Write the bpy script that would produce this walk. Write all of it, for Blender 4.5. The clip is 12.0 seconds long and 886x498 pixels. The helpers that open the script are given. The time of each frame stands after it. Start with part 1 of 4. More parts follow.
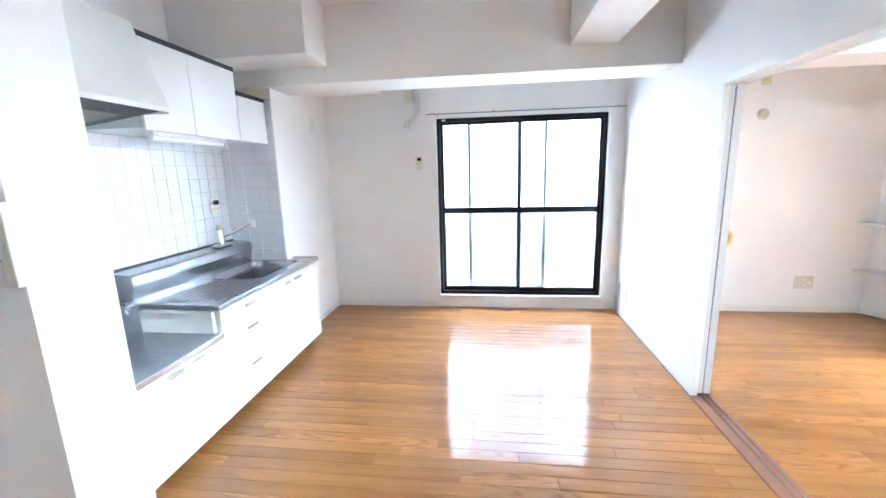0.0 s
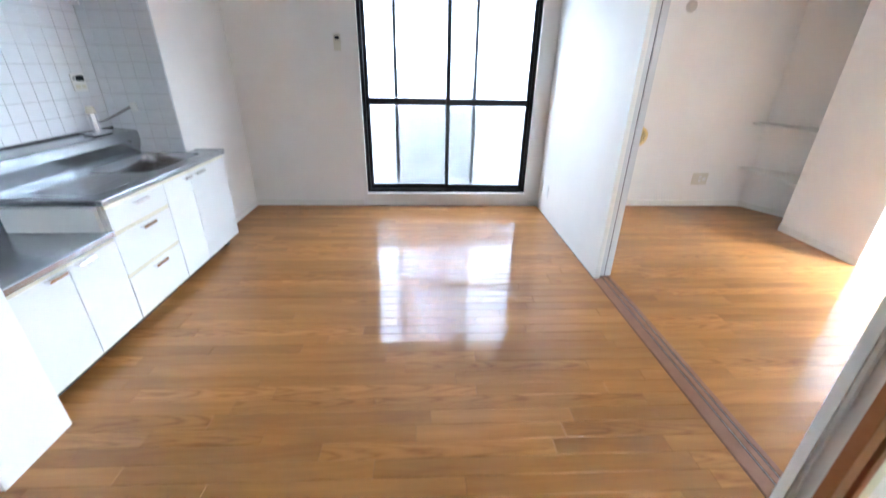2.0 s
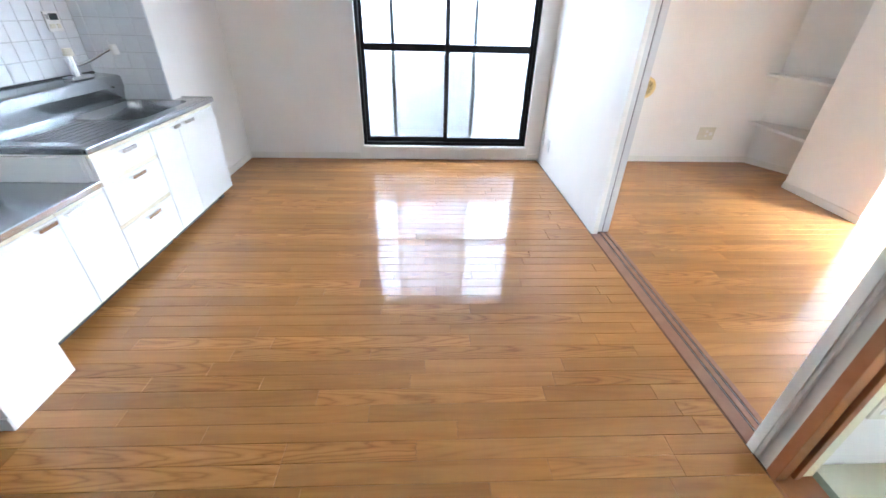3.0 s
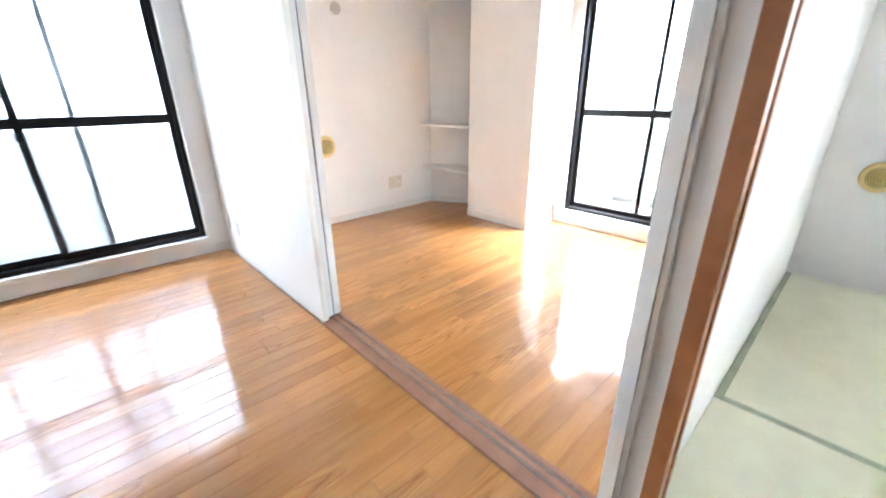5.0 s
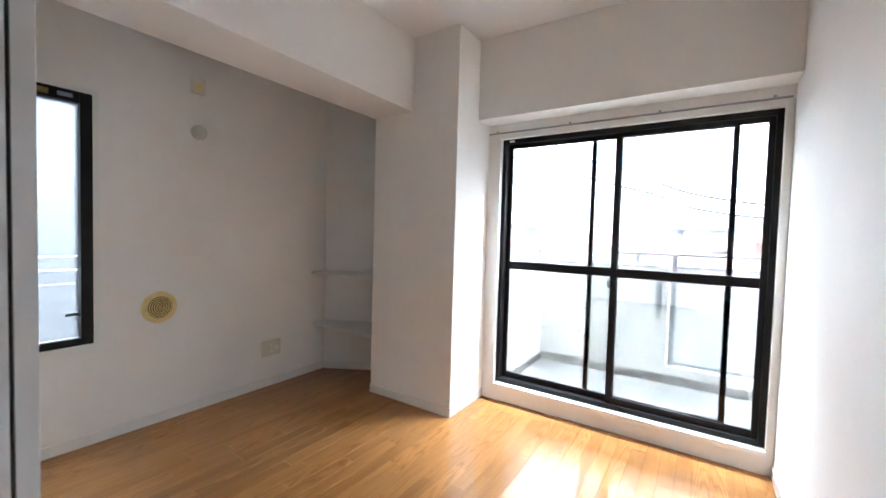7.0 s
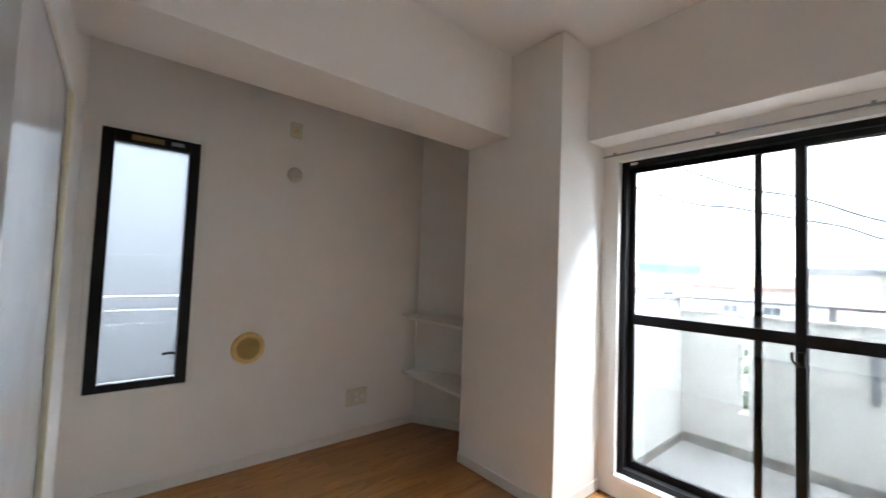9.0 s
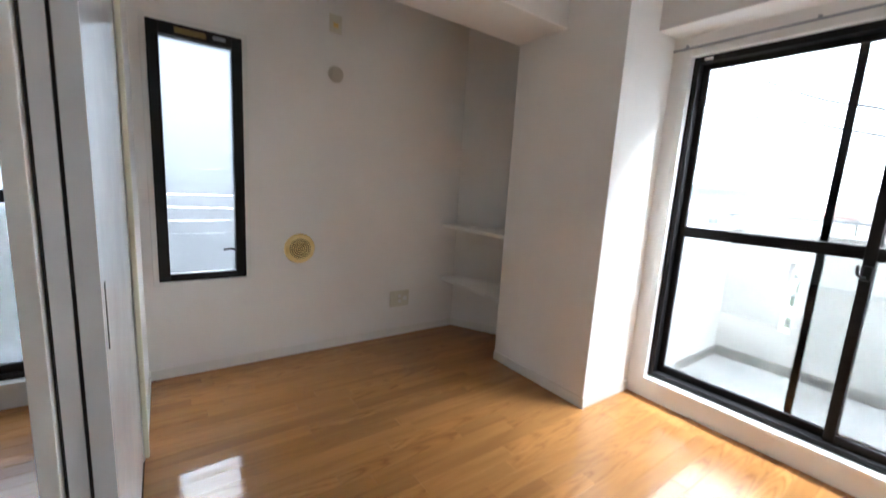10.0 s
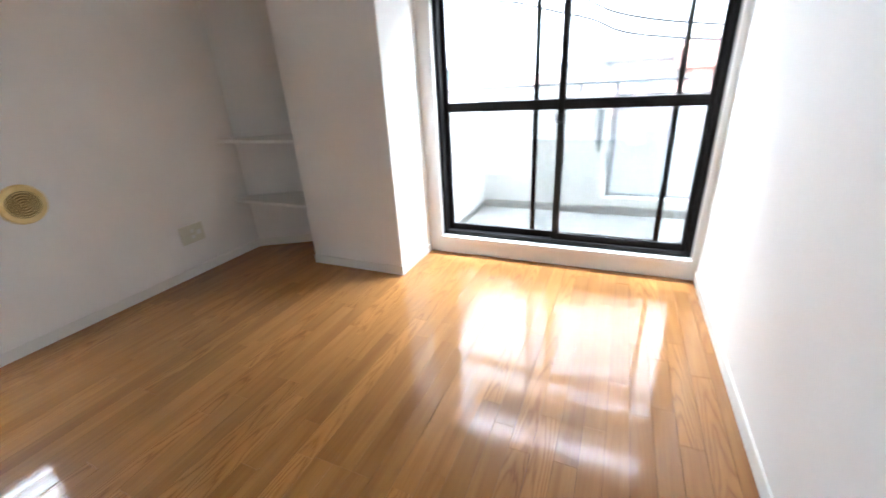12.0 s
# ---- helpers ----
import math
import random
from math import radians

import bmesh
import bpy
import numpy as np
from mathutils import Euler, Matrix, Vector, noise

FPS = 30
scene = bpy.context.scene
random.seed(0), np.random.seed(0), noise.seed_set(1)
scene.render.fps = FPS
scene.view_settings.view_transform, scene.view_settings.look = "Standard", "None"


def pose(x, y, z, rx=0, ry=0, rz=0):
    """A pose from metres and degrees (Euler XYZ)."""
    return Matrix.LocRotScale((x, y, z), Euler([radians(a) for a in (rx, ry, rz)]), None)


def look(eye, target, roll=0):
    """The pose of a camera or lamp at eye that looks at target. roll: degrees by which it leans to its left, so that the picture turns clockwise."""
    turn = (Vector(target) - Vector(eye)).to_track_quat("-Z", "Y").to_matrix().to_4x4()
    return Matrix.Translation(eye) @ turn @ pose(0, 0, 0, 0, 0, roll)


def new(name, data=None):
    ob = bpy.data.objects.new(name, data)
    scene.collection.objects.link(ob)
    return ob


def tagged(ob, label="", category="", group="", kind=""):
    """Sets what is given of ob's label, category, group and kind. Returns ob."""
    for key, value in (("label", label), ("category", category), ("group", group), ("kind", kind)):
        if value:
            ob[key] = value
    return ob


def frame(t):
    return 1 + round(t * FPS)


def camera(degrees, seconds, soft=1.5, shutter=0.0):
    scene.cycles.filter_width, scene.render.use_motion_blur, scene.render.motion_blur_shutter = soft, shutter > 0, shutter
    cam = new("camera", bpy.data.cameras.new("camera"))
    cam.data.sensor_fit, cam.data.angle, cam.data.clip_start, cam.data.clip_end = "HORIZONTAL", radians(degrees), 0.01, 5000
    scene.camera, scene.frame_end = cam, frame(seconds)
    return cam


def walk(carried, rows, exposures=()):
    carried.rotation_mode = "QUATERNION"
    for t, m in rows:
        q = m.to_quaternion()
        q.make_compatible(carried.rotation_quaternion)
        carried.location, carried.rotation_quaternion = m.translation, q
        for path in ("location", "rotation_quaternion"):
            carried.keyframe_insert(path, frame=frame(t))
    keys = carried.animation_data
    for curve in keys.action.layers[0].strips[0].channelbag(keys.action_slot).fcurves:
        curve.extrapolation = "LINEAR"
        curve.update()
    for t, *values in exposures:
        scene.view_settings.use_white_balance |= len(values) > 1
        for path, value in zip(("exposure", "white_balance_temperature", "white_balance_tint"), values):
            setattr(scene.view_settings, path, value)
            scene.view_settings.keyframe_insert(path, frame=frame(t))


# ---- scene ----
cam = camera(96.7, 12.0, shutter=0.35)
PATH = [
    (0, (0.267, 0.199, 1.412), (0.022, 2.147, 1.028), -1.5),
    (0.5, (0.283, 0.22, 1.408), (0.115, 2.188, 1.09), 0.6),
    (1, (0.277, 0.239, 1.372), (0.122, 2.184, 0.933), -1.5),
    (1.5, (0.281, 0.24, 1.369), (0.244, 2.183, 0.897), 1.4),
    (2, (0.32, 0.236, 1.333), (0.409, 2.047, 0.489), 1.0),
    (2.5, (0.304, 0.239, 1.312), (0.332, 1.949, 0.276), 1.0),
    (4.3, (0.52, 0.483, 1.231), (1.292, 2.078, 0.301), 4.8),
    (4.5, (0.541, 0.576, 1.197), (1.468, 2.169, 0.42), 3.0),
    (4.6, (0.592, 0.619, 1.187), (1.578, 2.203, 0.467), 1.1),
    (4.9, (0.681, 0.747, 1.163), (1.869, 2.165, 0.4), -0.4),
    (5, (0.701, 0.795, 1.156), (1.978, 2.152, 0.428), -0.4),
    (5.2, (0.794, 0.9, 1.175), (2.14, 2.237, 0.541), 1.7),
    (5.5, (0.876, 1.037, 1.17), (2.3, 2.282, 0.52), 1.2),
    (5.8, (0.995, 1.184, 1.205), (2.581, 2.257, 0.627), 1.5),
    (6, (1.018, 1.257, 1.186), (2.696, 2.201, 0.643), -0.6),
    (6.2, (1.107, 1.282, 1.218), (2.819, 2.182, 0.708), -1.1),
    (6.5, (1.213, 1.329, 1.225), (2.952, 2.277, 0.947), 0.7),
    (8.5, (1.779, 1.514, 1.244), (3.291, 2.822, 1.315), 1.3),
    (9, (1.778, 1.552, 1.265), (3.056, 3.087, 1.358), 2.2),
    (9.5, (1.756, 1.575, 1.227), (2.895, 3.219, 1.192), 2.7),
    (10, (1.729, 1.59, 1.182), (2.88, 3.195, 0.864), 3.4),
    (10.5, (1.725, 1.585, 1.158), (2.936, 3.027, 0.485), 1.4),
    (11, (1.721, 1.564, 1.167), (2.943, 2.969, 0.439), 1.9),
    (11.5, (1.673, 1.558, 1.163), (3.114, 2.727, 0.416), 0.6),
    (12, (1.56, 1.531, 1.153), (3.237, 2.302, 0.383), -3.4),
]
# exposure follows the clip's own brightening and darkening
EXPOSURES = [(0.0, 7.3, 4950, 4), (0.8, 6.65, 4950, 4), (1.5, 6.6, 5050, 4), (2.5, 6.7, 5100, 4), (4.5, 7.1, 5250, 4), (5.5, 6.85, 5250, 4), (6.0, 6.3, 5300, 4), (6.5, 5.75, 5300, 4), (8.5, 4.8, 5450, 4), (9.5, 4.85, 5500, 4), (10.5, 5.4, 5250, 4), (12.0, 5.38, 5300, 4)]
walk(cam, [(t, look(eye, target, roll)) for t, eye, target, roll in PATH], EXPOSURES)

# ---- world and sun: a bright overcast day ----
world = bpy.data.worlds.new("world")
scene.world = world
world.use_nodes = True
wn, wl = world.node_tree.nodes, world.node_tree.links
sky = wn.new("ShaderNodeTexSky")
sky.sky_type, sky.sun_disc = "NISHITA", False
sky.sun_elevation, sky.sun_rotation = radians(58), radians(200)
sky.air_density, sky.dust_density, sky.ozone_density = 1.0, 6.0, 0.6
haze = wn.new("ShaderNodeMix")
haze.data_type = "RGBA"
haze.inputs[0].default_value = 0.85
haze.inputs[7].default_value = (11.9, 11.6, 11.1, 1)
wl.new(sky.outputs[0], haze.inputs[6])
wl.new(haze.outputs[2], wn["Background"].inputs[0])
wn["Background"].inputs[1].default_value = 0.15

sun = new("sun", bpy.data.lights.new("sun", "SUN"))
sun.data.energy, sun.data.angle, sun.data.color = 0.8, radians(20), (1, 0.96, 0.9)
sun.matrix_world = look((0, 0, 0), (0.2, 0.55, -0.95))


# area lamp added above the walkway parapet, outside the frosted windows, for sky light
north_fill = new("north_fill", bpy.data.lights.new("north_fill", "AREA"))
north_fill.data.shape, north_fill.data.size, north_fill.data.size_y = "RECTANGLE", 3.6, 1.4
north_fill.data.energy, north_fill.data.color = 1.6, (1.0, 0.985, 0.96)
north_fill.matrix_world = look((0.8, 5.06, 1.76), (0.8, 0, 1.76))

# fill lamp added under the balcony slab by the facade, in place of sky light
balcony_fill = new("balcony_fill", bpy.data.lights.new("balcony_fill", "AREA"))
balcony_fill.data.shape, balcony_fill.data.size, balcony_fill.data.size_y = "RECTANGLE", 1.9, 0.36
balcony_fill.data.energy, balcony_fill.data.color = 10.0, (1.0, 0.982, 0.955)
balcony_fill.matrix_world = look((4.585, 1.85, 2.44), (4.25, 1.85, 0))


# ---- materials ----
def material(name, color, rough=0.5, metal=0.0, **extra):
    m = bpy.data.materials.new(name)
    m.use_nodes = True
    b = m.node_tree.nodes["Principled BSDF"]
    b.inputs["Base Color"].default_value = (*color, 1)
    b.inputs["Roughness"].default_value = rough
    b.inputs["Metallic"].default_value = metal
    for key, value in extra.items():
        b.inputs[key.replace("_", " ")].default_value = value
    return m


def node(m, kind, **values):
    n = m.node_tree.nodes.new(kind)
    for key, value in values.items():
        n.inputs[key.replace("_", " ")].default_value = value
    return n


def wire(m, a, b):
    m.node_tree.links.new(a, b)


def principled(m):
    return m.node_tree.nodes["Principled BSDF"]


def coords(m, scale=(1, 1, 1)):
    tc = m.node_tree.nodes.new("ShaderNodeTexCoord")
    mp = m.node_tree.nodes.new("ShaderNodeMapping")
    mp.inputs["Scale"].default_value = scale
    wire(m, tc.outputs["Object"], mp.inputs["Vector"])
    return mp.outputs["Vector"]


def ramp(m, fac, stops):
    r = m.node_tree.nodes.new("ShaderNodeValToRGB")
    while len(r.color_ramp.elements) < len(stops):
        r.color_ramp.elements.new(0.5)
    for e, (p, c) in zip(r.color_ramp.elements, stops):
        e.position, e.color = p, (*c, 1)
    wire(m, fac, r.inputs[0])
    return r.outputs[0]


def bumped(m, fac, strength, distance):
    b = node(m, "ShaderNodeBump", Strength=strength, Distance=distance)
    wire(m, fac, b.inputs["Height"])
    wire(m, b.outputs[0], principled(m).inputs["Normal"])


def mottled(name, dark, light, rough, scale=3.0, bump_scale=0.0, bump=0.0, distance=0.001, metal=0.0, **extra):
    """A plain surface with soft stains and a fine relief."""
    m = material(name, light, rough, metal, **extra)
    v = coords(m)
    big = node(m, "ShaderNodeTexNoise", Scale=scale, Detail=5.0, Roughness=0.6)
    wire(m, v, big.inputs["Vector"])
    wire(m, ramp(m, big.outputs[0], [(0.3, dark), (0.62, light)]), principled(m).inputs["Base Color"])
    rr = node(m, "ShaderNodeMapRange", From_Min=0.3, From_Max=0.7, To_Min=rough * 0.85, To_Max=min(1, rough * 1.15))
    wire(m, big.outputs[0], rr.inputs["Value"])
    wire(m, rr.outputs[0], principled(m).inputs["Roughness"])
    if bump:
        fine = node(m, "ShaderNodeTexNoise", Scale=bump_scale, Detail=3.0)
        wire(m, v, fine.inputs["Vector"])
        bumped(m, fine.outputs[0], bump, distance)
    return m


def calc(m, operation, a, b=0.0, c=0.0):
    n = m.node_tree.nodes.new("ShaderNodeMath")
    n.operation = operation
    for k, v in enumerate((a, b, c)):
        if isinstance(v, (int, float)):
            n.inputs[k].default_value = v
        else:
            wire(m, v, n.inputs[k])
    return n.outputs[0]


def planked(name, dark, mid, light, rough, coat):
    """Varnished oak boards with the grain along x, each of its own tone, some with arched flame figure."""
    m = material(name, mid, rough, Coat_Weight=coat, Coat_Roughness=0.095, Specular_IOR_Level=0.12)
    rand = m.node_tree.nodes.new("ShaderNodeObjectInfo").outputs["Random"]
    place = m.node_tree.nodes.new("ShaderNodeTexCoord").outputs["Object"]
    far = calc(m, "MULTIPLY", rand, 37.0)
    shift = m.node_tree.nodes.new("ShaderNodeVectorMath")
    shift.operation = "ADD"
    wire(m, place, shift.inputs[0])
    offset = m.node_tree.nodes.new("ShaderNodeCombineXYZ")
    for k in range(3):
        wire(m, far, offset.inputs[k])
    wire(m, offset.outputs[0], shift.inputs[1])

    def noise(scale, **values):
        mp = m.node_tree.nodes.new("ShaderNodeMapping")
        mp.inputs["Scale"].default_value = scale
        wire(m, shift.outputs[0], mp.inputs["Vector"])
        n = node(m, "ShaderNodeTexNoise", **values)
        wire(m, mp.outputs[0], n.inputs["Vector"])
        return n.outputs[0]

    grain = noise((1.4, 16, 16), Scale=1.0, Detail=4.0, Roughness=0.55, Distortion=0.8)
    pores = noise((7, 210, 210), Scale=1.0, Detail=2.0)
    cloud = noise((1.1, 5, 5), Scale=1.0, Detail=2.0)
    # straight figure
    straight = calc(m, "PINGPONG", calc(m, "MULTIPLY", noise((0.8, 10, 10), Scale=0.9, Detail=1.0, Roughness=0.4), 14.0), 0.5)
    # arched figure round the middle of a board
    axes = m.node_tree.nodes.new("ShaderNodeSeparateXYZ")
    wire(m, place, axes.inputs[0])
    side = calc(m, "SUBTRACT", calc(m, "SUBTRACT", axes.outputs[1], 0.0375), calc(m, "MULTIPLY", calc(m, "SUBTRACT", calc(m, "FRACT", calc(m, "MULTIPLY", rand, 71.0)), 0.5), 0.05))
    bow = calc(m, "MULTIPLY", calc(m, "MULTIPLY", side, side), 1100.0)
    rise = calc(m, "ADD", calc(m, "MULTIPLY_ADD", axes.outputs[0], 5.0, bow), calc(m, "MULTIPLY", noise((3.0, 22, 22), Scale=1.0, Detail=3.0), 3.2))
    arched = calc(m, "PINGPONG", rise, 0.5)
    flame = node(m, "ShaderNodeMapRange", From_Min=0.55, From_Max=0.68)
    wire(m, calc(m, "FRACT", calc(m, "MULTIPLY", rand, 13.7)), flame.inputs["Value"])
    figure_value = node(m, "ShaderNodeMix")
    wire(m, flame.outputs[0], figure_value.inputs[0])
    wire(m, straight, figure_value.inputs[2])
    wire(m, arched, figure_value.inputs[3])
    figure = ramp(m, figure_value.outputs[0], [(0.0, (0.58, 0.5, 0.42)), (0.13, (0.86, 0.83, 0.79)), (0.34, (1.04, 1.04, 1.04))])

    def multiply(fac, a, b):
        n = node(m, "ShaderNodeMix")
        n.data_type, n.blend_type = "RGBA", "MULTIPLY"
        if isinstance(fac, float):
            n.inputs[0].default_value = fac
        else:
            wire(m, fac, n.inputs[0])
        wire(m, a, n.inputs[6])
        wire(m, b, n.inputs[7])
        return n.outputs[2]

    strength = calc(m, "MULTIPLY_ADD", flame.outputs[0], 0.58, 0.14)
    col = ramp(m, grain, [(0.25, dark), (0.5, mid), (0.75, light)])
    col = multiply(strength, col, figure)
    col = multiply(0.2, col, ramp(m, pores, [(0.3, (0.78, 0.75, 0.7)), (0.48, (1, 1, 1))]))
    col = multiply(0.5, col, ramp(m, cloud, [(0.3, (0.86, 0.83, 0.8)), (0.65, (1.06, 1.06, 1.06))]))
    hsv = node(m, "ShaderNodeHueSaturation")
    tone = node(m, "ShaderNodeMapRange", To_Min=0.87, To_Max=1.13)
    wire(m, rand, tone.inputs["Value"])
    wire(m, calc(m, "MULTIPLY_ADD", flame.outputs[0], 0.14, tone.outputs[0]), hsv.inputs["Value"])
    wire(m, col, hsv.inputs["Color"])
    wire(m, hsv.outputs[0], principled(m).inputs["Base Color"])
    bumped(m, grain, 0.025, 0.002)
    return m


WALLPAPER = mottled("wallpaper", (0.83, 0.8, 0.758), (0.87, 0.845, 0.805), 0.75, 1.6, 260, 0.22, 0.0012)
CEILING = mottled("ceiling_paper", (0.79, 0.775, 0.75), (0.83, 0.815, 0.79), 0.8, 1.6, 220, 0.25, 0.0012)
TRIM = mottled("trim_paint", (0.8, 0.785, 0.745), (0.85, 0.84, 0.8), 0.42, 5, 60, 0.05)
BASE = mottled("baseboard_vinyl", (0.76, 0.735, 0.67), (0.81, 0.785, 0.73), 0.5, 6, 80, 0.05)
DOORWHITE = mottled("door_laminate", (0.66, 0.67, 0.68), (0.7, 0.708, 0.71), 0.2, 2.5, 40, 0.01)
CREAM = mottled("cream_jamb", (0.7, 0.66, 0.47), (0.76, 0.73, 0.56), 0.4, 4)
CREAMEDGE = mottled("cream_edging", (0.66, 0.6, 0.43), (0.73, 0.68, 0.52), 0.45, 6)
LAMINATE = mottled("white_laminate", (0.74, 0.735, 0.715), (0.77, 0.765, 0.745), 0.42, 1.2)
PANELGREY = mottled("beige_panel", (0.6, 0.58, 0.54), (0.66, 0.64, 0.6), 0.45, 4)
# near-black fill: the shade inside gaps, grooves and recesses, given as colour
DARKGAP = material("dark_gap", (0.02, 0.018, 0.018), 0.7)
BLACKBAND = mottled("black_strip", (0.02, 0.02, 0.022), (0.035, 0.034, 0.036), 0.45, 9)
ALU = mottled("dark_bronze_aluminium", (0.006, 0.0055, 0.006), (0.011, 0.01, 0.01), 0.5, 8, Specular_IOR_Level=0.2)
GREYALU = mottled("grey_aluminium", (0.25, 0.26, 0.28), (0.34, 0.35, 0.37), 0.4, 8, metal=0.4)
CHROME = mottled("chrome", (0.75, 0.75, 0.76), (0.82, 0.82, 0.83), 0.1, 12, metal=1.0)
STEEL = mottled("brushed_steel", (0.4, 0.405, 0.415), (0.45, 0.455, 0.465), 0.24, 2, metal=1.0)
PLASTIC = mottled("ivory_plastic", (0.66, 0.62, 0.5), (0.72, 0.69, 0.57), 0.4, 12)
WHITEPLASTIC = mottled("white_plastic", (0.76, 0.75, 0.72), (0.8, 0.795, 0.77), 0.35, 10)
YELLOWED = mottled("yellowed_plastic", (0.7, 0.5, 0.16), (0.8, 0.63, 0.28), 0.42, 14)
VENTDARK = mottled("tan_grille", (0.2, 0.13, 0.035), (0.28, 0.19, 0.06), 0.5, 14)
VENTCAP = mottled("beige_cap", (0.5, 0.46, 0.38), (0.56, 0.52, 0.44), 0.45, 12)
LCD = material("dark_display", (0.02, 0.025, 0.03), 0.12)
GREYMARK = material("grey_print", (0.35, 0.35, 0.34), 0.6)
HOODPAINT = mottled("hood_enamel", (0.68, 0.67, 0.62), (0.74, 0.73, 0.68), 0.33, 3)
HOODDARK = mottled("dark_hood_inside", (0.01, 0.0075, 0.005), (0.028, 0.022, 0.015), 0.45, 6)
HOODMID = mottled("greasy_filter", (0.09, 0.075, 0.05), (0.16, 0.14, 0.1), 0.4, 9, 120, 0.3, 0.002)
TUBE = material("tube_cover", (0.82, 0.83, 0.84), 0.3)
TILE = mottled("white_glazed_tile", (0.74, 0.75, 0.77), (0.79, 0.8, 0.81), 0.12, 5, 30, 0.06, 0.002)
GROUT = mottled("grey_grout", (0.5, 0.5, 0.5), (0.59, 0.59, 0.585), 0.85, 14)
OAK = planked("varnished_oak", (0.315, 0.139, 0.037), (0.375, 0.173, 0.048), (0.435, 0.21, 0.061), 0.4, 0.9)
UNDERLAY = mottled("board_joint", (0.05, 0.024, 0.008), (0.08, 0.04, 0.014), 0.8, 12)
SILLWOOD = mottled("brown_threshold", (0.19, 0.083, 0.04), (0.26, 0.125, 0.066), 0.6, 9, 90, 0.05)
REDWOOD = mottled("reddish_jamb", (0.3, 0.105, 0.036), (0.38, 0.15, 0.055), 0.4, 7, 60, 0.05)
TATAMI = mottled("tatami_rush", (0.57, 0.53, 0.37), (0.65, 0.615, 0.45), 0.75, 3, 300, 0.2)
HERI = mottled("tatami_border", (0.24, 0.25, 0.17), (0.32, 0.325, 0.23), 0.8, 30)
CONCRETE = mottled("balcony_concrete", (0.28, 0.28, 0.275), (0.42, 0.42, 0.41), 0.9, 4.5, 90, 0.2, 0.003)
DIRTYBAND = mottled("stained_kerb", (0.16, 0.155, 0.15), (0.33, 0.32, 0.3), 0.9, 9, 90, 0.2, 0.003)
PARAPET = mottled("parapet_render", (0.6, 0.585, 0.55), (0.7, 0.685, 0.65), 0.9, 3, 60, 0.02, 0.0005)
GREYWALL = mottled("grey_render", (0.7, 0.7, 0.7), (0.78, 0.78, 0.78), 0.9, 0.6, 140, 0.3, 0.003)
WIREMAT = material("black_cable", (0.03, 0.03, 0.035), 0.6)
FOLIAGE = mottled("foliage", (0.03, 0.048, 0.022), (0.09, 0.12, 0.055), 0.7, 8)
ASPHALT = mottled("asphalt", (0.045, 0.045, 0.045), (0.07, 0.07, 0.068), 0.9, 0.5)


def glass(name, rough, tint=(1, 1, 1)):
    return material(name, tint, rough, Transmission_Weight=1.0, IOR=1.45)


CLEAR = glass("clear_glass", 0.0, (0.185, 0.185, 0.185))
FROST = glass("frosted_glass", 0.25, (0.066, 0.07, 0.077))
MILKY = mottled("frosted_balcony_panel", (0.62, 0.66, 0.7), (0.68, 0.72, 0.76), 0.35, 2)
MILKY.node_tree.nodes["Principled BSDF"].inputs["Transmission Weight"].default_value = 0.6

# insect mesh: mostly open, with a faint grey veil
MESH = bpy.data.materials.new("insect_mesh")
MESH.use_nodes = True
_t = MESH.node_tree.nodes.new("ShaderNodeBsdfTransparent")
_m = MESH.node_tree.nodes.new("ShaderNodeMixShader")
_m.inputs[0].default_value = 0.28
MESH.node_tree.nodes["Principled BSDF"].inputs["Base Color"].default_value = (0.4, 0.41, 0.42, 1)
wire(MESH, _t.outputs[0], _m.inputs[1])
wire(MESH, MESH.node_tree.nodes["Principled BSDF"].outputs[0], _m.inputs[2])
wire(MESH, _m.outputs[0], MESH.node_tree.nodes["Material Output"].inputs[0])


# ---- mesh helpers ----
def block(bm, x0, x1, y0, y1, z0, z1, bevel=0.0, segments=2):
    """Adds a box, with its edges rounded if bevel is given."""
    vs = [bm.verts.new((x, y, z)) for x in (x0, x1) for y in (y0, y1) for z in (z0, z1)]
    faces = [bm.faces.new([vs[i] for i in f]) for f in ((0, 1, 3, 2), (4, 6, 7, 5), (0, 4, 5, 1), (2, 3, 7, 6), (0, 2, 6, 4), (1, 5, 7, 3))]
    if bevel:
        edges = list({e for f in faces for e in f.edges})
        bmesh.ops.bevel(bm, geom=edges, offset=bevel, segments=segments, profile=0.5, affect="EDGES")
    return bm


def boxes(*list_of_boxes, bevel=0.0):
    bm = bmesh.new()
    for b in list_of_boxes:
        block(bm, *b, bevel=bevel)
    return bm


def rod(bm, a, b, radius, sides=14, radius_b=None):
    a, b = Vector(a), Vector(b)
    m = Matrix.Translation((a + b) / 2) @ (b - a).to_track_quat("Z", "Y").to_matrix().to_4x4()
    bmesh.ops.create_cone(bm, cap_ends=True, segments=sides, radius1=radius, radius2=radius if radius_b is None else radius_b, depth=(b - a).length, matrix=m)
    return bm


def extruded(profile, axis, a, b):
    """A prism: a profile of 2D points carried along an axis from a to b."""
    bm = bmesh.new()
    def at(p, s):
        q = list(p)
        q.insert("xyz".index(axis), s)
        return bm.verts.new(q)
    lo, hi = [at(p, a) for p in profile], [at(p, b) for p in profile]
    n = len(profile)
    bm.faces.new(lo), bm.faces.new(hi[::-1])
    for i in range(n):
        bm.faces.new((lo[i], hi[i], hi[(i + 1) % n], lo[(i + 1) % n]))
    bmesh.ops.recalc_face_normals(bm, faces=bm.faces)
    return bm


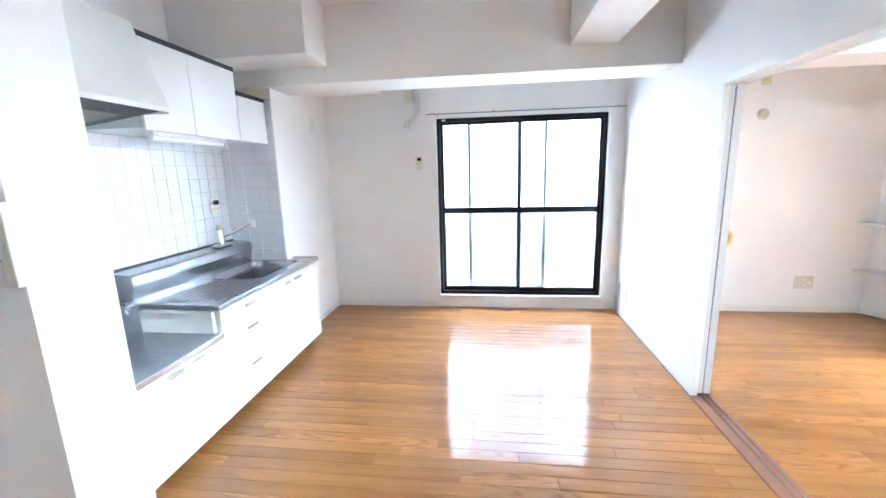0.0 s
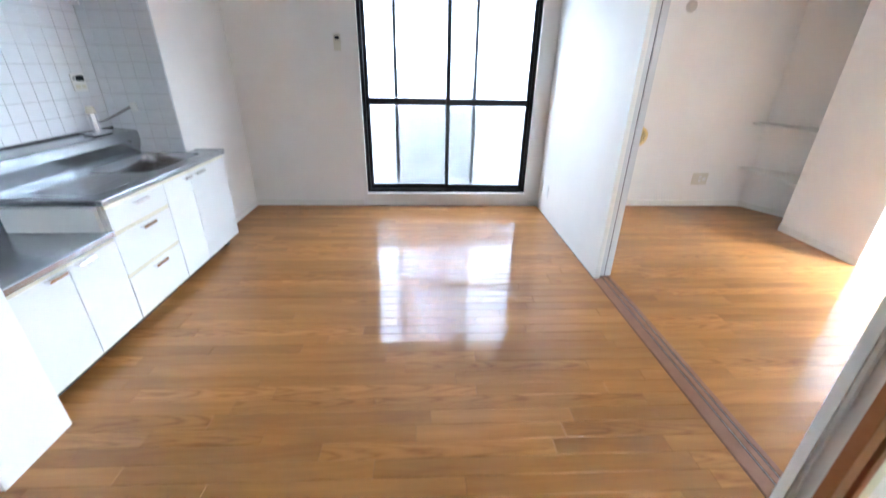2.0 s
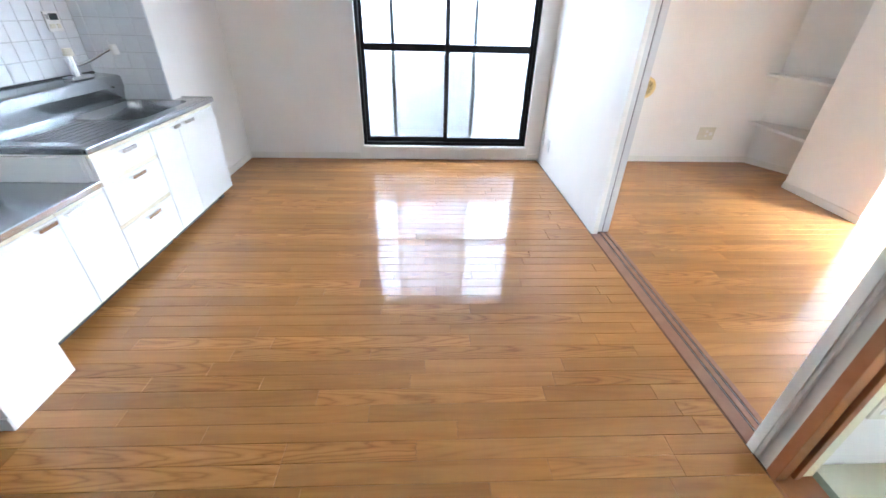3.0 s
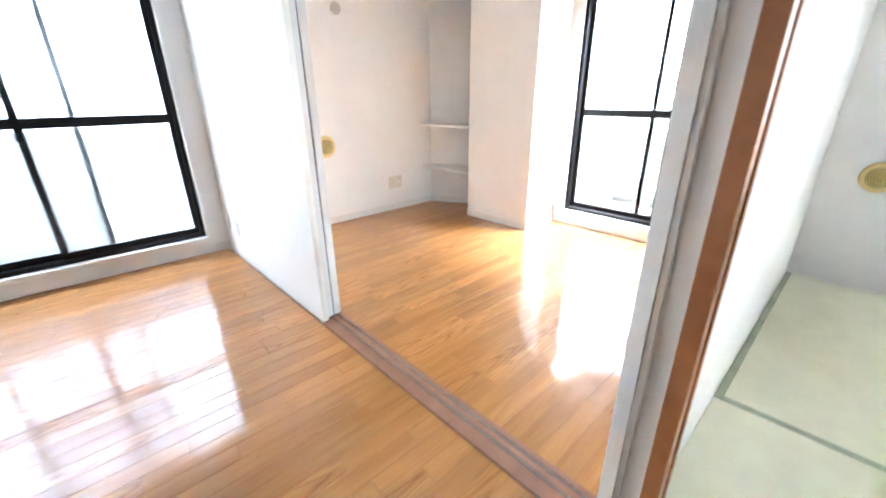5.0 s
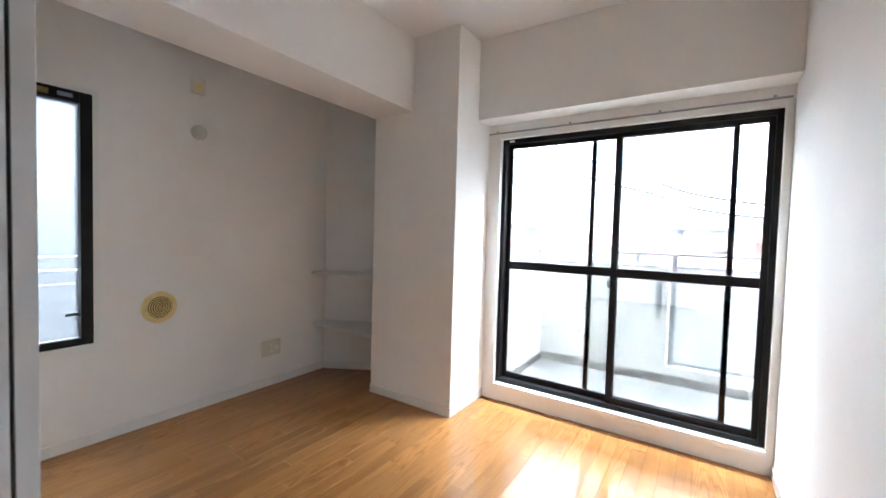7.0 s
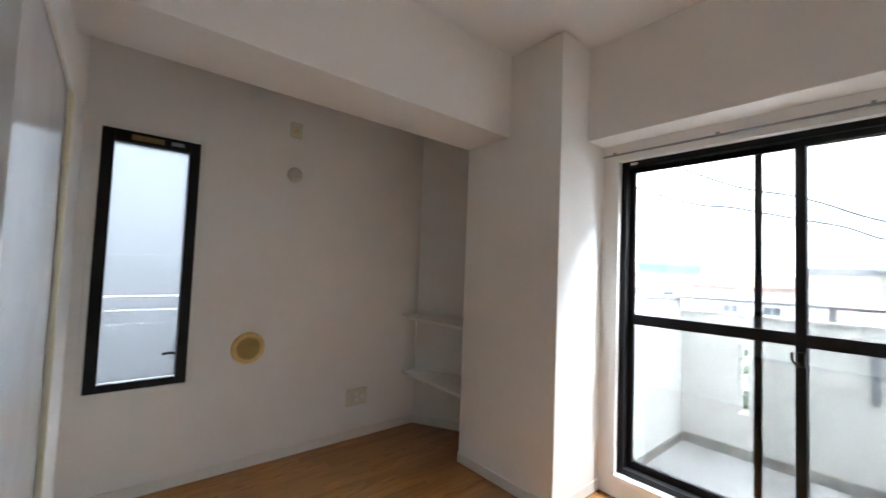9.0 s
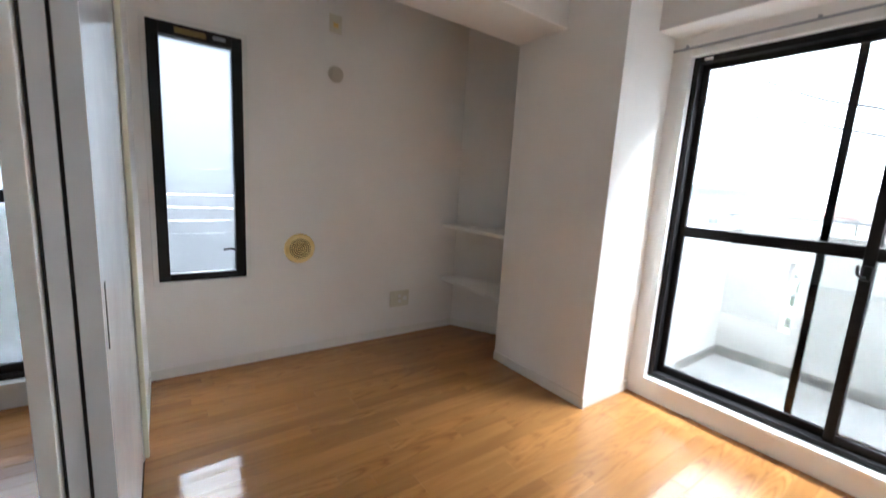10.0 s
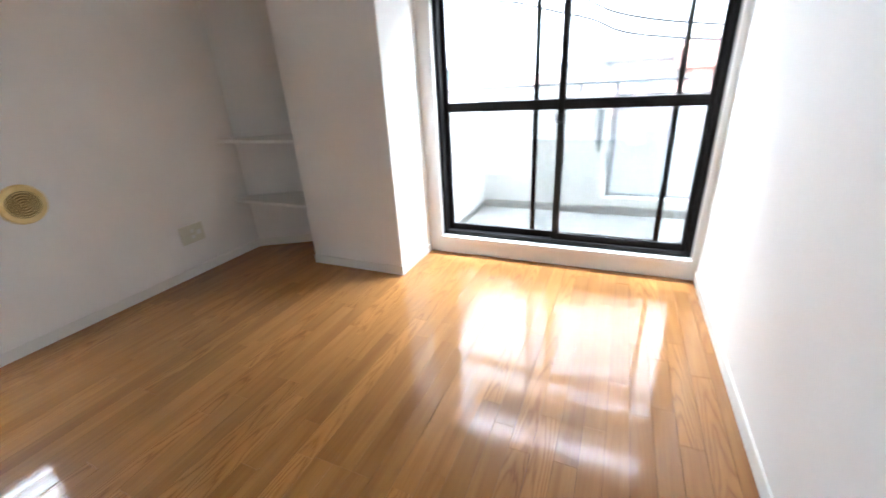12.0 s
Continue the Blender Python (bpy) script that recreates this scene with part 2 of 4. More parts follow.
def tube(points, radius, sides=10):
    """A bent pipe through points, with smooth curves."""
    pts = [Vector(p) for p in points]
    fine = []
    for i in range(len(pts) - 1):
        p0, p1, p2, p3 = pts[max(i - 1, 0)], pts[i], pts[i + 1], pts[min(i + 2, len(pts) - 1)]
        for s in range(8):
            u = s / 8
            fine.append(0.5 * (2 * p1 + (p2 - p0) * u + (2 * p0 - 5 * p1 + 4 * p2 - p3) * u * u + (3 * p1 - p0 - 3 * p2 + p3) * u ** 3))
    fine.append(pts[-1])
    bm = bmesh.new()
    rings = []
    for i, p in enumerate(fine):
        d = (fine[min(i + 1, len(fine) - 1)] - fine[max(i - 1, 0)]).normalized()
        q = d.to_track_quat("Z", "Y")
        rings.append([bm.verts.new(p + q @ Vector((math.cos(6.28319 * k / sides) * radius, math.sin(6.28319 * k / sides) * radius, 0))) for k in range(sides)])
    for r, s in zip(rings, rings[1:]):
        for k in range(sides):
            bm.faces.new((r[k], r[(k + 1) % sides], s[(k + 1) % sides], s[k]))
    bm.faces.new(rings[0][::-1]), bm.faces.new(rings[-1])
    bmesh.ops.recalc_face_normals(bm, faces=bm.faces)
    return bm


def meshed(name, bm, mat, smooth=False):
    data = bpy.data.meshes.new(name)
    bm.normal_update()
    bm.to_mesh(data)
    bm.free()
    data.materials.append(mat)
    if smooth:
        for p in data.polygons:
            p.use_smooth = True
    return data


def part(name, bm, mat, parent=None, label="", smooth=False):
    """Links a bmesh as one mesh object under a thing or under a part."""
    ob = new(name, meshed(name, bm, mat, smooth))
    ob.parent = parent
    return tagged(ob, label)


def thing(name, label, category, group="", kind="", place=(0, 0, 0)):
    ob = new(name)
    ob.location = place
    ob.empty_display_size = 0.1
    return tagged(ob, label, category, group, kind)


def structure(name, bm, mat, label, category):
    return tagged(part(name, bm, mat), label, category, kind="structure")


def wall_cells(axis, a, b, t0, t1, z0, z1, holes):
    """A wall along an axis from a to b, of thickness t0 to t1, with rectangular holes (u0, u1, z0, z1)."""
    us = sorted({a, b, *(u for h in holes for u in h[:2])})
    zs = sorted({z0, z1, *(z for h in holes for z in h[2:])})
    bm = bmesh.new()
    for u0, u1 in zip(us, us[1:]):
        for v0, v1 in zip(zs, zs[1:]):
            um, vm = (u0 + u1) / 2, (v0 + v1) / 2
            if any(h[0] < um < h[1] and h[2] < vm < h[3] for h in holes):
                continue
            block(bm, *((u0, u1, t0, t1) if axis == "x" else (t0, t1, u0, u1)), v0, v1)
    bmesh.ops.remove_doubles(bm, verts=bm.verts, dist=0.0001)
    return bm


# ---- plan, in metres ----
CEIL = 2.58
N = 4.19            # inner face of the north wall
PX0, PX1 = 1.508, 1.624   # partition between living room and bedroom
DOOR_TOP = 1.855
BEAM_Y0, BEAM_Y1, BEAM_Z = 3.135, 3.5, 2.07

structure("wall_north", wall_cells("x", -2.05, 4.3, N, 4.37, -0.05, CEIL, [(-0.305, 1.39, 0.105, 1.955), (1.672, 2.148, 0.548, 1.939)]), WALLPAPER, "white wallpapered outer wall with window openings", "wall")
structure("wall_west", boxes((-2.05, -1.405, 3.19, N, -0.05, CEIL)), WALLPAPER, "white wallpapered wall beside the kitchen recess", "wall")
wall_kitchen = structure("wall_kitchen", boxes((-2.05, -1.868, 1.44, 3.19, -0.05, CEIL)), WALLPAPER, "wall behind the kitchen, partly tiled white", "wall")
structure("wall_hall", boxes((-3.2, -1.105, 1.17, 1.44, -0.05, CEIL)), WALLPAPER, "white wing wall beside the kitchen units", "wall")
structure("wall_hall_west", boxes((-3.4, -3.2, -1.6, 1.44, -0.05, CEIL)), WALLPAPER, "plain white wall closing the hall", "wall")
structure("wall_south", boxes((-3.4, 4.3, -1.8, -1.6, -0.05, CEIL)), WALLPAPER, "plain white wall at the back", "wall")
structure("wall_partition", boxes((PX0, 1.533, 2.614, N, -0.05, DOOR_TOP), (1.5335, PX1, 3.46, N, -0.05, DOOR_TOP), (PX0, PX1, 1.045, N, DOOR_TOP, CEIL)), WALLPAPER, "white partition wall above and beside the sliding doors", "wall")
structure("wall_bedroom_south", boxes((PX0, 4.04, 0.975, 1.045, -0.05, CEIL)), WALLPAPER, "thin white wall between the bedroom and the tatami room", "wall")
structure("wall_tatami_west", wall_cells("y", -1.6, 0.975, PX0, PX1, -0.05, CEIL, [(-0.75, 0.95, -0.05, 1.85)]), WALLPAPER, "white wall with the doorway of the tatami room", "wall")
structure("wall_east", wall_cells("y", 0.975, 2.766, 4.04, 4.3, -0.05, CEIL, [(1.052, 2.7, 0.1, 1.955)]), WALLPAPER, "white wallpapered outer wall with the balcony window", "wall")
# bare opening added out of view, sized to let sky light into the room
structure("wall_tatami_east", wall_cells("y", -1.6, 0.975, 4.126, 4.3, -0.05, CEIL, [(-1.15, -0.68, 1.17, 1.85)]), WALLPAPER, "white outer wall of the tatami room", "wall")
structure("column", boxes((3.588, 4.3, 2.766, 3.49, -0.05, CEIL), bevel=0.004), WALLPAPER, "wallpapered white structural column", "column")
structure("wall_alcove", extruded([(3.722, N), (4.12, 3.49), (4.3, 3.49), (4.3, N)], "z", -0.05, CEIL), WALLPAPER, "white back wall of the shelf alcove", "wall")
structure("beam_main", boxes((-1.86, 3.9, BEAM_Y0, BEAM_Y1, BEAM_Z, CEIL), bevel=0.004), WALLPAPER, "wallpapered white ceiling beam", "beam")
structure("beam_living", boxes((0.79, 1.1, -1.6, BEAM_Y0, 2.22, CEIL), bevel=0.004), WALLPAPER, "wallpapered white beam under the living room ceiling", "beam")
structure("beam_window", boxes((3.86, 4.04, 1.045, 2.766, 2.03, CEIL), bevel=0.004), WALLPAPER, "wallpapered white beam above the balcony window", "beam")
structure("duct_box", boxes((-1.868, -0.915, 2.8, BEAM_Y0, 2.186, CEIL), bevel=0.004), WALLPAPER, "boxed-in duct above the kitchen", "duct")
structure("corner_soffit", boxes((-1.405, -0.8, BEAM_Y1, N, 2.175, CEIL), bevel=0.004), WALLPAPER, "lowered white soffit in the corner", "soffit")
structure("ceiling", boxes((-3.4, 4.3, -1.8, 4.37, CEIL, CEIL + 0.15)), CEILING, "white papered ceiling", "ceiling")


def baseboard(x0, x1, y0, y1):
    structure("baseboard", boxes((x0, x1, y0, y1, 0.0, 0.062), bevel=0.002), BASE, "pale beige vinyl baseboard", "baseboard")


baseboard(-1.405, -0.31, N - 0.008, N)
baseboard(1.395, PX0, N - 0.008, N)
baseboard(-1.405, -1.397, 3.31, N - 0.008)
baseboard(PX1, 3.722, N - 0.008, N)
baseboard(PX1, PX1 + 0.008, 3.5, N - 0.008)
structure("baseboard", extruded([(3.712, N - 0.008), (4.11, 3.491), (4.119, 3.491), (3.722, N - 0.008)], "z", 0.0, 0.062), BASE, "pale beige vinyl baseboard", "baseboard")
baseboard(3.58, 3.588, 2.758, 3.49)
baseboard(3.588, 4.04, 2.758, 2.766)
baseboard(1.66, 4.04, 1.045, 1.053)
baseboard(-3.2, -1.105, 1.162, 1.17)


# ---- windows ----
def sliding_window(name, label, m, w, z0, z1, bar, pane, screen, facing):
    """A two-sash sliding window in a dark metal frame. Local x runs along the wall, y outwards; screen: where the insect screen's stiles stand."""
    top = thing(name, label, "window", kind="structure")
    d = 0.075
    part("window_frame", boxes((0, 0.03, -0.02, d, z0, z1), (w - 0.03, w, -0.02, d, z0, z1), (0.03, w - 0.03, -0.02, d, z1 - 0.032, z1), (0.03, w - 0.03, -0.02, d, z0, z0 + 0.03), bevel=0.0025), ALU, top)
    mid = w / 2
    for a, b, y in ((0.022, mid + 0.02, 0.028), (mid - 0.02, w - 0.022, 0.0)):
        s = 0.038
        sash = part("sash", boxes((a, a + s, y, y + 0.024, z0 + 0.028, z1 - 0.028), (b - s, b, y, y + 0.024, z0 + 0.028, z1 - 0.028), (a + s, b - s, y, y + 0.024, z0 + 0.028, z0 + 0.07), (a + s, b - s, y, y + 0.024, z1 - 0.06, z1 - 0.028), (a + s, b - s, y - 0.001, y + 0.025, bar[0], bar[1]), bevel=0.002), ALU, top)
        for p0, p1 in ((z0 + 0.068, bar[0]), (bar[1], z1 - 0.058)):
            g = part("pane", boxes((a + s - 0.003, b - s + 0.003, y + 0.01, y + 0.014, p0, p1)), pane, sash)
            g.visible_shadow = False
    lock = part("lock", boxes((mid - 0.014, mid + 0.016, -0.018, 0.0, bar[0] - 0.085, bar[0] - 0.02), bevel=0.006), ALU, top, "black crescent lock")
    part("lever", tube([(mid, -0.02, bar[0] - 0.07), (mid - 0.022, -0.03, bar[0] - 0.06), (mid - 0.026, -0.03, bar[0] - 0.02)], 0.006), ALU, lock)
    if screen:
        a, b = screen
        y = 0.056
        sc = part("insect_screen", boxes((a, a + 0.03, y, y + 0.016, z0 + 0.03, z1 - 0.03), (b - 0.03, b, y, y + 0.016, z0 + 0.03, z1 - 0.03), (a + 0.03, b - 0.03, y, y + 0.016, z0 + 0.03, z0 + 0.06), (a + 0.03, b - 0.03, y, y + 0.016, z1 - 0.055, z1 - 0.03), (a + 0.03, b - 0.03, y, y + 0.016, bar[0] + 0.015, bar[1] - 0.015), bevel=0.0015), ALU, top, "sliding insect screen in a thin dark frame")
        bm = bmesh.new()
        vs = [bm.verts.new(p) for p in ((a + 0.028, y + 0.008, z0 + 0.05), (b - 0.028, y + 0.008, z0 + 0.05), (b - 0.028, y + 0.008, z1 - 0.05), (a + 0.028, y + 0.008, z1 - 0.05))]
        bm.faces.new(vs)
        part("mesh", bm, MESH, sc)
    part("sticker", boxes((0.05, 0.09, -0.0215, -0.019, z1 - 0.024, z1 - 0.01)), WHITEPLASTIC, top, "small pale sticker")
    # inner casing and sill
    part("casing", boxes((-0.034, 0, -0.057, d, z0 - 0.03, z1 + 0.03), (w, w + 0.034, -0.057, d, z0 - 0.03, z1 + 0.03), (0, w, -0.057, d, z1, z1 + 0.03), bevel=0.002), TRIM, top, "white painted wooden casing")
    part("window_sill", boxes((0, w, -0.07, d, z0 - 0.03, z0 - 0.001), bevel=0.003), TRIM, top, "white painted window sill")
    part("apron", boxes((-0.034, w + 0.034, -0.05, -0.042, 0.0, z0 - 0.031), bevel=0.002), TRIM, top)
    top.matrix_world = m
    return top


sliding_window("window_1", "dark-framed sliding window with frosted panes in the living room", pose(-0.271, 4.235, 0), 1.626, 0.135, 1.925, (0.985, 1.045), FROST, (0.3, 1.085), 1)
sliding_window("window_2", "dark-framed sliding glass door onto the balcony", pose(4.085, 2.664, 0, 0, 0, -90), 1.582, 0.132, 1.925, (0.978, 1.035), CLEAR, (0.615, 1.405), 1)


def curtain_rail(label, a, b):
    top = thing("curtain_rail", label, "curtain rail", place=a)
    a, b = Vector(a), Vector(b)
    d = b - a
    side = Vector((-d.y, d.x, 0)).normalized() * 0.009
    bm = bmesh.new()
    rod(bm, (0, 0, 0), d, 0.006, 10)
    part("rail", bm, GREYALU, top)
    for k in range(4):
        p = d * (0.04 + k * 0.306)
        part("bracket", boxes((p.x - 0.007, p.x + 0.007, p.y - 0.007, p.y + 0.007, 0.006, 0.016), bevel=0.002), GREYALU, top)


curtain_rail("thin grey curtain rail above the frosted window", (-0.36, N - 0.03, 1.962), (1.5, N - 0.03, 1.962))
curtain_rail("thin grey curtain rail above the balcony window", (4.01, 2.75, 1.962), (4.01, 1.06, 1.962))

# narrow window with louvres outside
w3 = thing("window_3", "narrow dark-framed louvre window with frosted glass slats", "window", kind="structure")
X0, X1, Z0, Z1 = 1.694, 2.126, 0.568, 1.917
part("window_frame", boxes((X0, X0 + 0.052, 4.175, 4.26, Z0, Z1), (X1 - 0.052, X1, 4.175, 4.26, Z0, Z1), (X0 + 0.052, X1 - 0.052, 4.175, 4.26, Z1 - 0.06, Z1), (X0 + 0.052, X1 - 0.052, 4.175, 4.26, Z0, Z0 + 0.04), bevel=0.003), ALU, w3)
part("stay", boxes((X0 + 0.12, X0 + 0.26, 4.168, 4.176, Z1 - 0.045, Z1 - 0.018), bevel=0.002), VENTDARK, w3, "brass-coloured window stay")
part("stay", boxes((X1 - 0.14, X1 - 0.08, 4.168, 4.176, Z1 - 0.04, Z1 - 0.02), bevel=0.002), GREYALU, w3)
SLAT = glass("frosted_slat_glass", 0.46, (0.026, 0.027, 0.029))
for k in range(17):
    z = Z0 + 0.042 + k * 0.0735
    top = z + (0.0708 if k < 6 else 0.0734)
    tilt = 0.018 if k < 6 else 0.0
    part("glass_slat", extruded([(4.212, z), (4.218, z), (4.218 + tilt, top), (4.212 + tilt, top)], "x", X0 + 0.03, X1 - 0.03), SLAT, w3, "frosted glass louvre")
part("handle", tube([(X1 - 0.06, 4.172, 0.735), (X1 - 0.08, 4.155, 0.745), (X1 - 0.12, 4.15, 0.742)], 0.007), ALU, w3, "black window handle")
part("casing", boxes((X0 - 0.026, X0, 4.182, 4.26, Z0 - 0.024, Z1 + 0.026), (X1, X1 + 0.026, 4.182, 4.26, Z0 - 0.024, Z1 + 0.026), (X0, X1, 4.182, 4.26, Z1, Z1 + 0.026), bevel=0.002), TRIM, w3)
part("window_sill", boxes((X0, X1, 4.168, 4.26, Z0 - 0.024, Z0 - 0.001), bevel=0.003), TRIM, w3)
# ---- sliding doors between living room and bedroom ----
def sliding_door(label, x0, x1):
    top = thing("sliding_door", label, "door", "stacked sliding doors", place=(x0, 2.62, 0.006))
    w = x1 - x0
    panel = part("panel", boxes((0, w, 0, 0.83, 0.004, DOOR_TOP - 0.02), bevel=0.0015), DOORWHITE, top)
    part("handle", boxes((w - 0.001, w + 0.0012, 0.045, 0.058, 0.78, 0.93), bevel=0.0005), DARKGAP, top, "slim recessed dark pull")
    return top


sliding_door("white laminate sliding door stacked behind the wall", 1.541, 1.573)
sliding_door("white laminate sliding door with a slim dark pull", 1.58, 1.619)
# dark strips set into the narrow door gaps to paint their shade
structure("door_stack_shade", boxes((1.535, 1.5405, 2.626, 3.44, 0.0, DOOR_TOP - 0.03), (1.5735, 1.5795, 2.626, 3.44, 0.008, DOOR_TOP - 0.03)), DARKGAP, "near-black shade strips in the gaps between the stacked sliding doors", "gap")
frame_white = thing("door_frame_1", "white painted frame of the wide sliding door opening", "door frame", kind="structure")
part("jamb", boxes((1.502, 1.534, 2.598, 2.6135, 0, DOOR_TOP), bevel=0.002), TRIM, frame_white)
part("jamb", boxes((1.5, 1.632, 1.0455, 1.05, 0, DOOR_TOP), (1.49, 1.4998, 1.014, 1.0495, 0, DOOR_TOP + 0.02), (1.494, 1.5075, 1.0, 1.0138, 0, DOOR_TOP + 0.02), bevel=0.002), TRIM, frame_white)
part("head", boxes((1.498, 1.546, 1.05, 2.62, DOOR_TOP - 0.022, DOOR_TOP - 0.001), (1.573, 1.58, 1.05, 3.44, DOOR_TOP - 0.022, DOOR_TOP - 0.001), (1.621, 1.634, 1.05, 3.46, DOOR_TOP - 0.022, DOOR_TOP + 0.03), (1.492, 1.507, 1.075, 2.64, DOOR_TOP - 0.022, DOOR_TOP + 0.02), bevel=0.002), TRIM, frame_white)
part("stop", boxes((1.621, 1.638, 3.452, 3.478, 0.003, DOOR_TOP), bevel=0.003), CREAM, frame_white, "cream-painted door stop")
track = thing("threshold_1", "brown wooden threshold with two metal door tracks", "threshold", kind="structure")
part("board", boxes((1.492, 1.551, 1.05, 2.598, 0.0, 0.007), (1.563, 1.588, 1.05, 2.618, 0.0, 0.007), (1.6, 1.622, 1.05, 2.618, 0.0, 0.007), bevel=0.0015), SILLWOOD, track)
for x in (1.551, 1.588):
    part("groove", boxes((x, x + 0.012, 1.05, 2.61, -0.004, 0.0015)), DARKGAP, track)
    part("rail", boxes((x + 0.0042, x + 0.0078, 1.07, 2.56, 0.0, 0.006)), STEEL, track, "metal running rail")

# reddish frame of the tatami room's doorway
frame_red = thing("door_frame_2", "reddish wooden frame of the tatami room doorway", "door frame", kind="structure")
part("jamb", boxes((1.492, 1.53, 0.92, 0.957, 0, 1.85), (1.558, 1.58, 0.92, 0.957, 0, 1.85), (1.53, 1.558, 0.934, 0.957, 0, 1.85), bevel=0.002), REDWOOD, frame_red)
part("jamb", boxes((1.496, 1.632, -0.748, -0.7, 0, 1.85), bevel=0.002), REDWOOD, frame_red)
part("head", boxes((1.496, 1.632, -0.7, 0.935, 1.8, 1.848), bevel=0.002), REDWOOD, frame_red)
part("threshold", boxes((1.496, 1.632, -0.7, 0.935, -0.02, 0.006), bevel=0.002), REDWOOD, frame_red)
part("strike_plate", boxes((1.534, 1.555, 0.93, 0.9345, 0.82, 0.9), bevel=0.001), CHROME, frame_red, "small chrome strike plate")


part("cream_edge", boxes((1.5815, 1.632, 0.93, 0.957, 0, 1.85), bevel=0.002), CREAM, frame_red, "cream-painted inner edge")
part("filler", boxes((1.5, 1.632, 0.9575, 0.9745, 0, 1.85)), TRIM, frame_red, "white filler strip")


# ---- small wall fixtures ----
def wall_plate(name, label, category, m, w, h, mat, inner=()):
    """A plate with rounded edges; local x across, y out of the wall, z up, centred."""
    top = thing(name, label, category)
    part("plate", boxes((-w / 2, w / 2, 0, 0.009, -h / 2, h / 2), bevel=0.003), mat, top)
    for nm, x0, x1, z0, z1, im in inner:
        part(nm, boxes((x0, x1, 0.0085, 0.0115, z0, z1), bevel=0.0008), im, top)
    top.matrix_world = m
    return top


def socket(x, z, s=0.012):
    return ("socket", x - s, x + s, z - s, z + s, WHITEPLASTIC)


NORTH = 180   # plates on the north wall face south
wall_plate("wall_outlet", "wide ivory outlet plate with three sockets", "outlet", pose(3.2, N, 0.296, 0, 0, NORTH), 0.165, 0.125, PLASTIC, [socket(-0.045, 0.0, 0.016), socket(0.0, 0.02), socket(0.0, -0.02)])
wall_plate("wall_outlet", "ivory outlet plate high on the wall for an air conditioner", "outlet", pose(2.662, N, 2.139, 0, 0, NORTH), 0.08, 0.105, PLASTIC, [("socket", -0.016, 0.016, -0.025, 0.005, YELLOWED)])
wall_plate("wall_outlet", "white outlet plate low on the wall", "outlet", pose(PX0, 3.9, 0.24, 0, 0, 90), 0.07, 0.115, WHITEPLASTIC, [socket(0, 0.02), socket(0, -0.02)])
wall_plate("wall_outlet", "white aerial plate low on the wall", "outlet", pose(PX0, 4.1, 0.25, 0, 0, 90), 0.07, 0.115, WHITEPLASTIC, [socket(0, 0)])
wall_plate("wall_plate", "pale blank plate high on the wall", "plate", pose(-1.405, 3.88, 1.875, 0, 0, -90), 0.075, 0.12, WHITEPLASTIC)
wall_plate("light_switch", "tall ivory light switch plate in the tatami room", "switch", pose(1.735, 0.975, 1.194, 0, 0, NORTH), 0.07, 0.12, PLASTIC, [("rocker", -0.02, 0.02, -0.012, 0.045, WHITEPLASTIC), ("rocker", -0.02, 0.02, -0.045, -0.015, WHITEPLASTIC)])
wall_plate("wall_outlet", "ivory outlet plate low on the tatami room wall", "outlet", pose(1.745, 0.975, 0.31, 0, 0, NORTH), 0.07, 0.12, PLASTIC, [socket(0, 0.02), socket(0, -0.02)])
wall_plate("light_switch", "ivory light switch plate on the bedroom wall", "switch", pose(1.92, 1.045, 1.142), 0.075, 0.12, WHITEPLASTIC, [("rocker", -0.02, 0.02, -0.012, 0.045, PLASTIC), ("rocker", -0.02, 0.02, -0.045, -0.015, PLASTIC)])
remote = wall_plate("remote_control", "white air conditioner remote in its wall holder", "remote control", pose(-0.452, N, 1.505, 0, 0, NORTH), 0.062, 0.135, PLASTIC, [("display", -0.02, 0.018, 0.022, 0.05, LCD), ("button", -0.015, 0.015, -0.03, 0.005, PLASTIC)])
wall_plate("water_heater_control", "white water heater controller with a dark display", "control panel", pose(-1.86, 3.02, 1.2, 0, 0, -90), 0.11, 0.105, WHITEPLASTIC, [("display", -0.04, 0.02, 0.008, 0.042, LCD), ("button", 0.028, 0.045, 0.012, 0.036, GREYMARK), ("button", -0.04, -0.012, -0.035, -0.012, PLASTIC), ("button", 0.0, 0.04, -0.035, -0.012, PLASTIC)])


def round_vent(label, m, r, rings, mat, inner):
    top = thing("wall_vent", label, "vent")
    bm = bmesh.new()
    rod(bm, (0, 0, 0), (0, 0.012, 0), r, 40, r * 0.93)
    part("flange", bm, mat, top, smooth=False)
    if rings:
        bm = bmesh.new()
        rod(bm, (0, 0.0118, 0), (0, 0.0125, 0), r * 0.68, 40)
        part("grille", bm, inner, top)
        for k in range(rings):
            rr = r * 0.66 * (k + 0.6) / rings
            bm = tube([(rr * math.cos(a * 0.5236), 0.016, rr * math.sin(a * 0.5236)) for a in range(13)], 0.0024, 6)
            part("ring", bm, mat, top)
    else:
        bm = bmesh.new()
        rod(bm, (0, 0.012, 0), (0, 0.02, 0), r * 0.8, 32, r * 0.7)
        part("cap", bm, mat, top)
    top.matrix_world = m


round_vent("yellowed round wall vent with ring louvres", pose(2.445, N, 0.722, 0, 0, NORTH), 0.098, 5, YELLOWED, VENTDARK)
round_vent("pale round cover cap on the wall", pose(2.669, N, 1.842, 0, 0, NORTH), 0.05, 0, VENTCAP, VENTCAP)
round_vent("yellowed round wall vent in the tatami room", pose(4.126, 0.71, 0.69, 0, 0, 90), 0.09, 5, YELLOWED, VENTDARK)

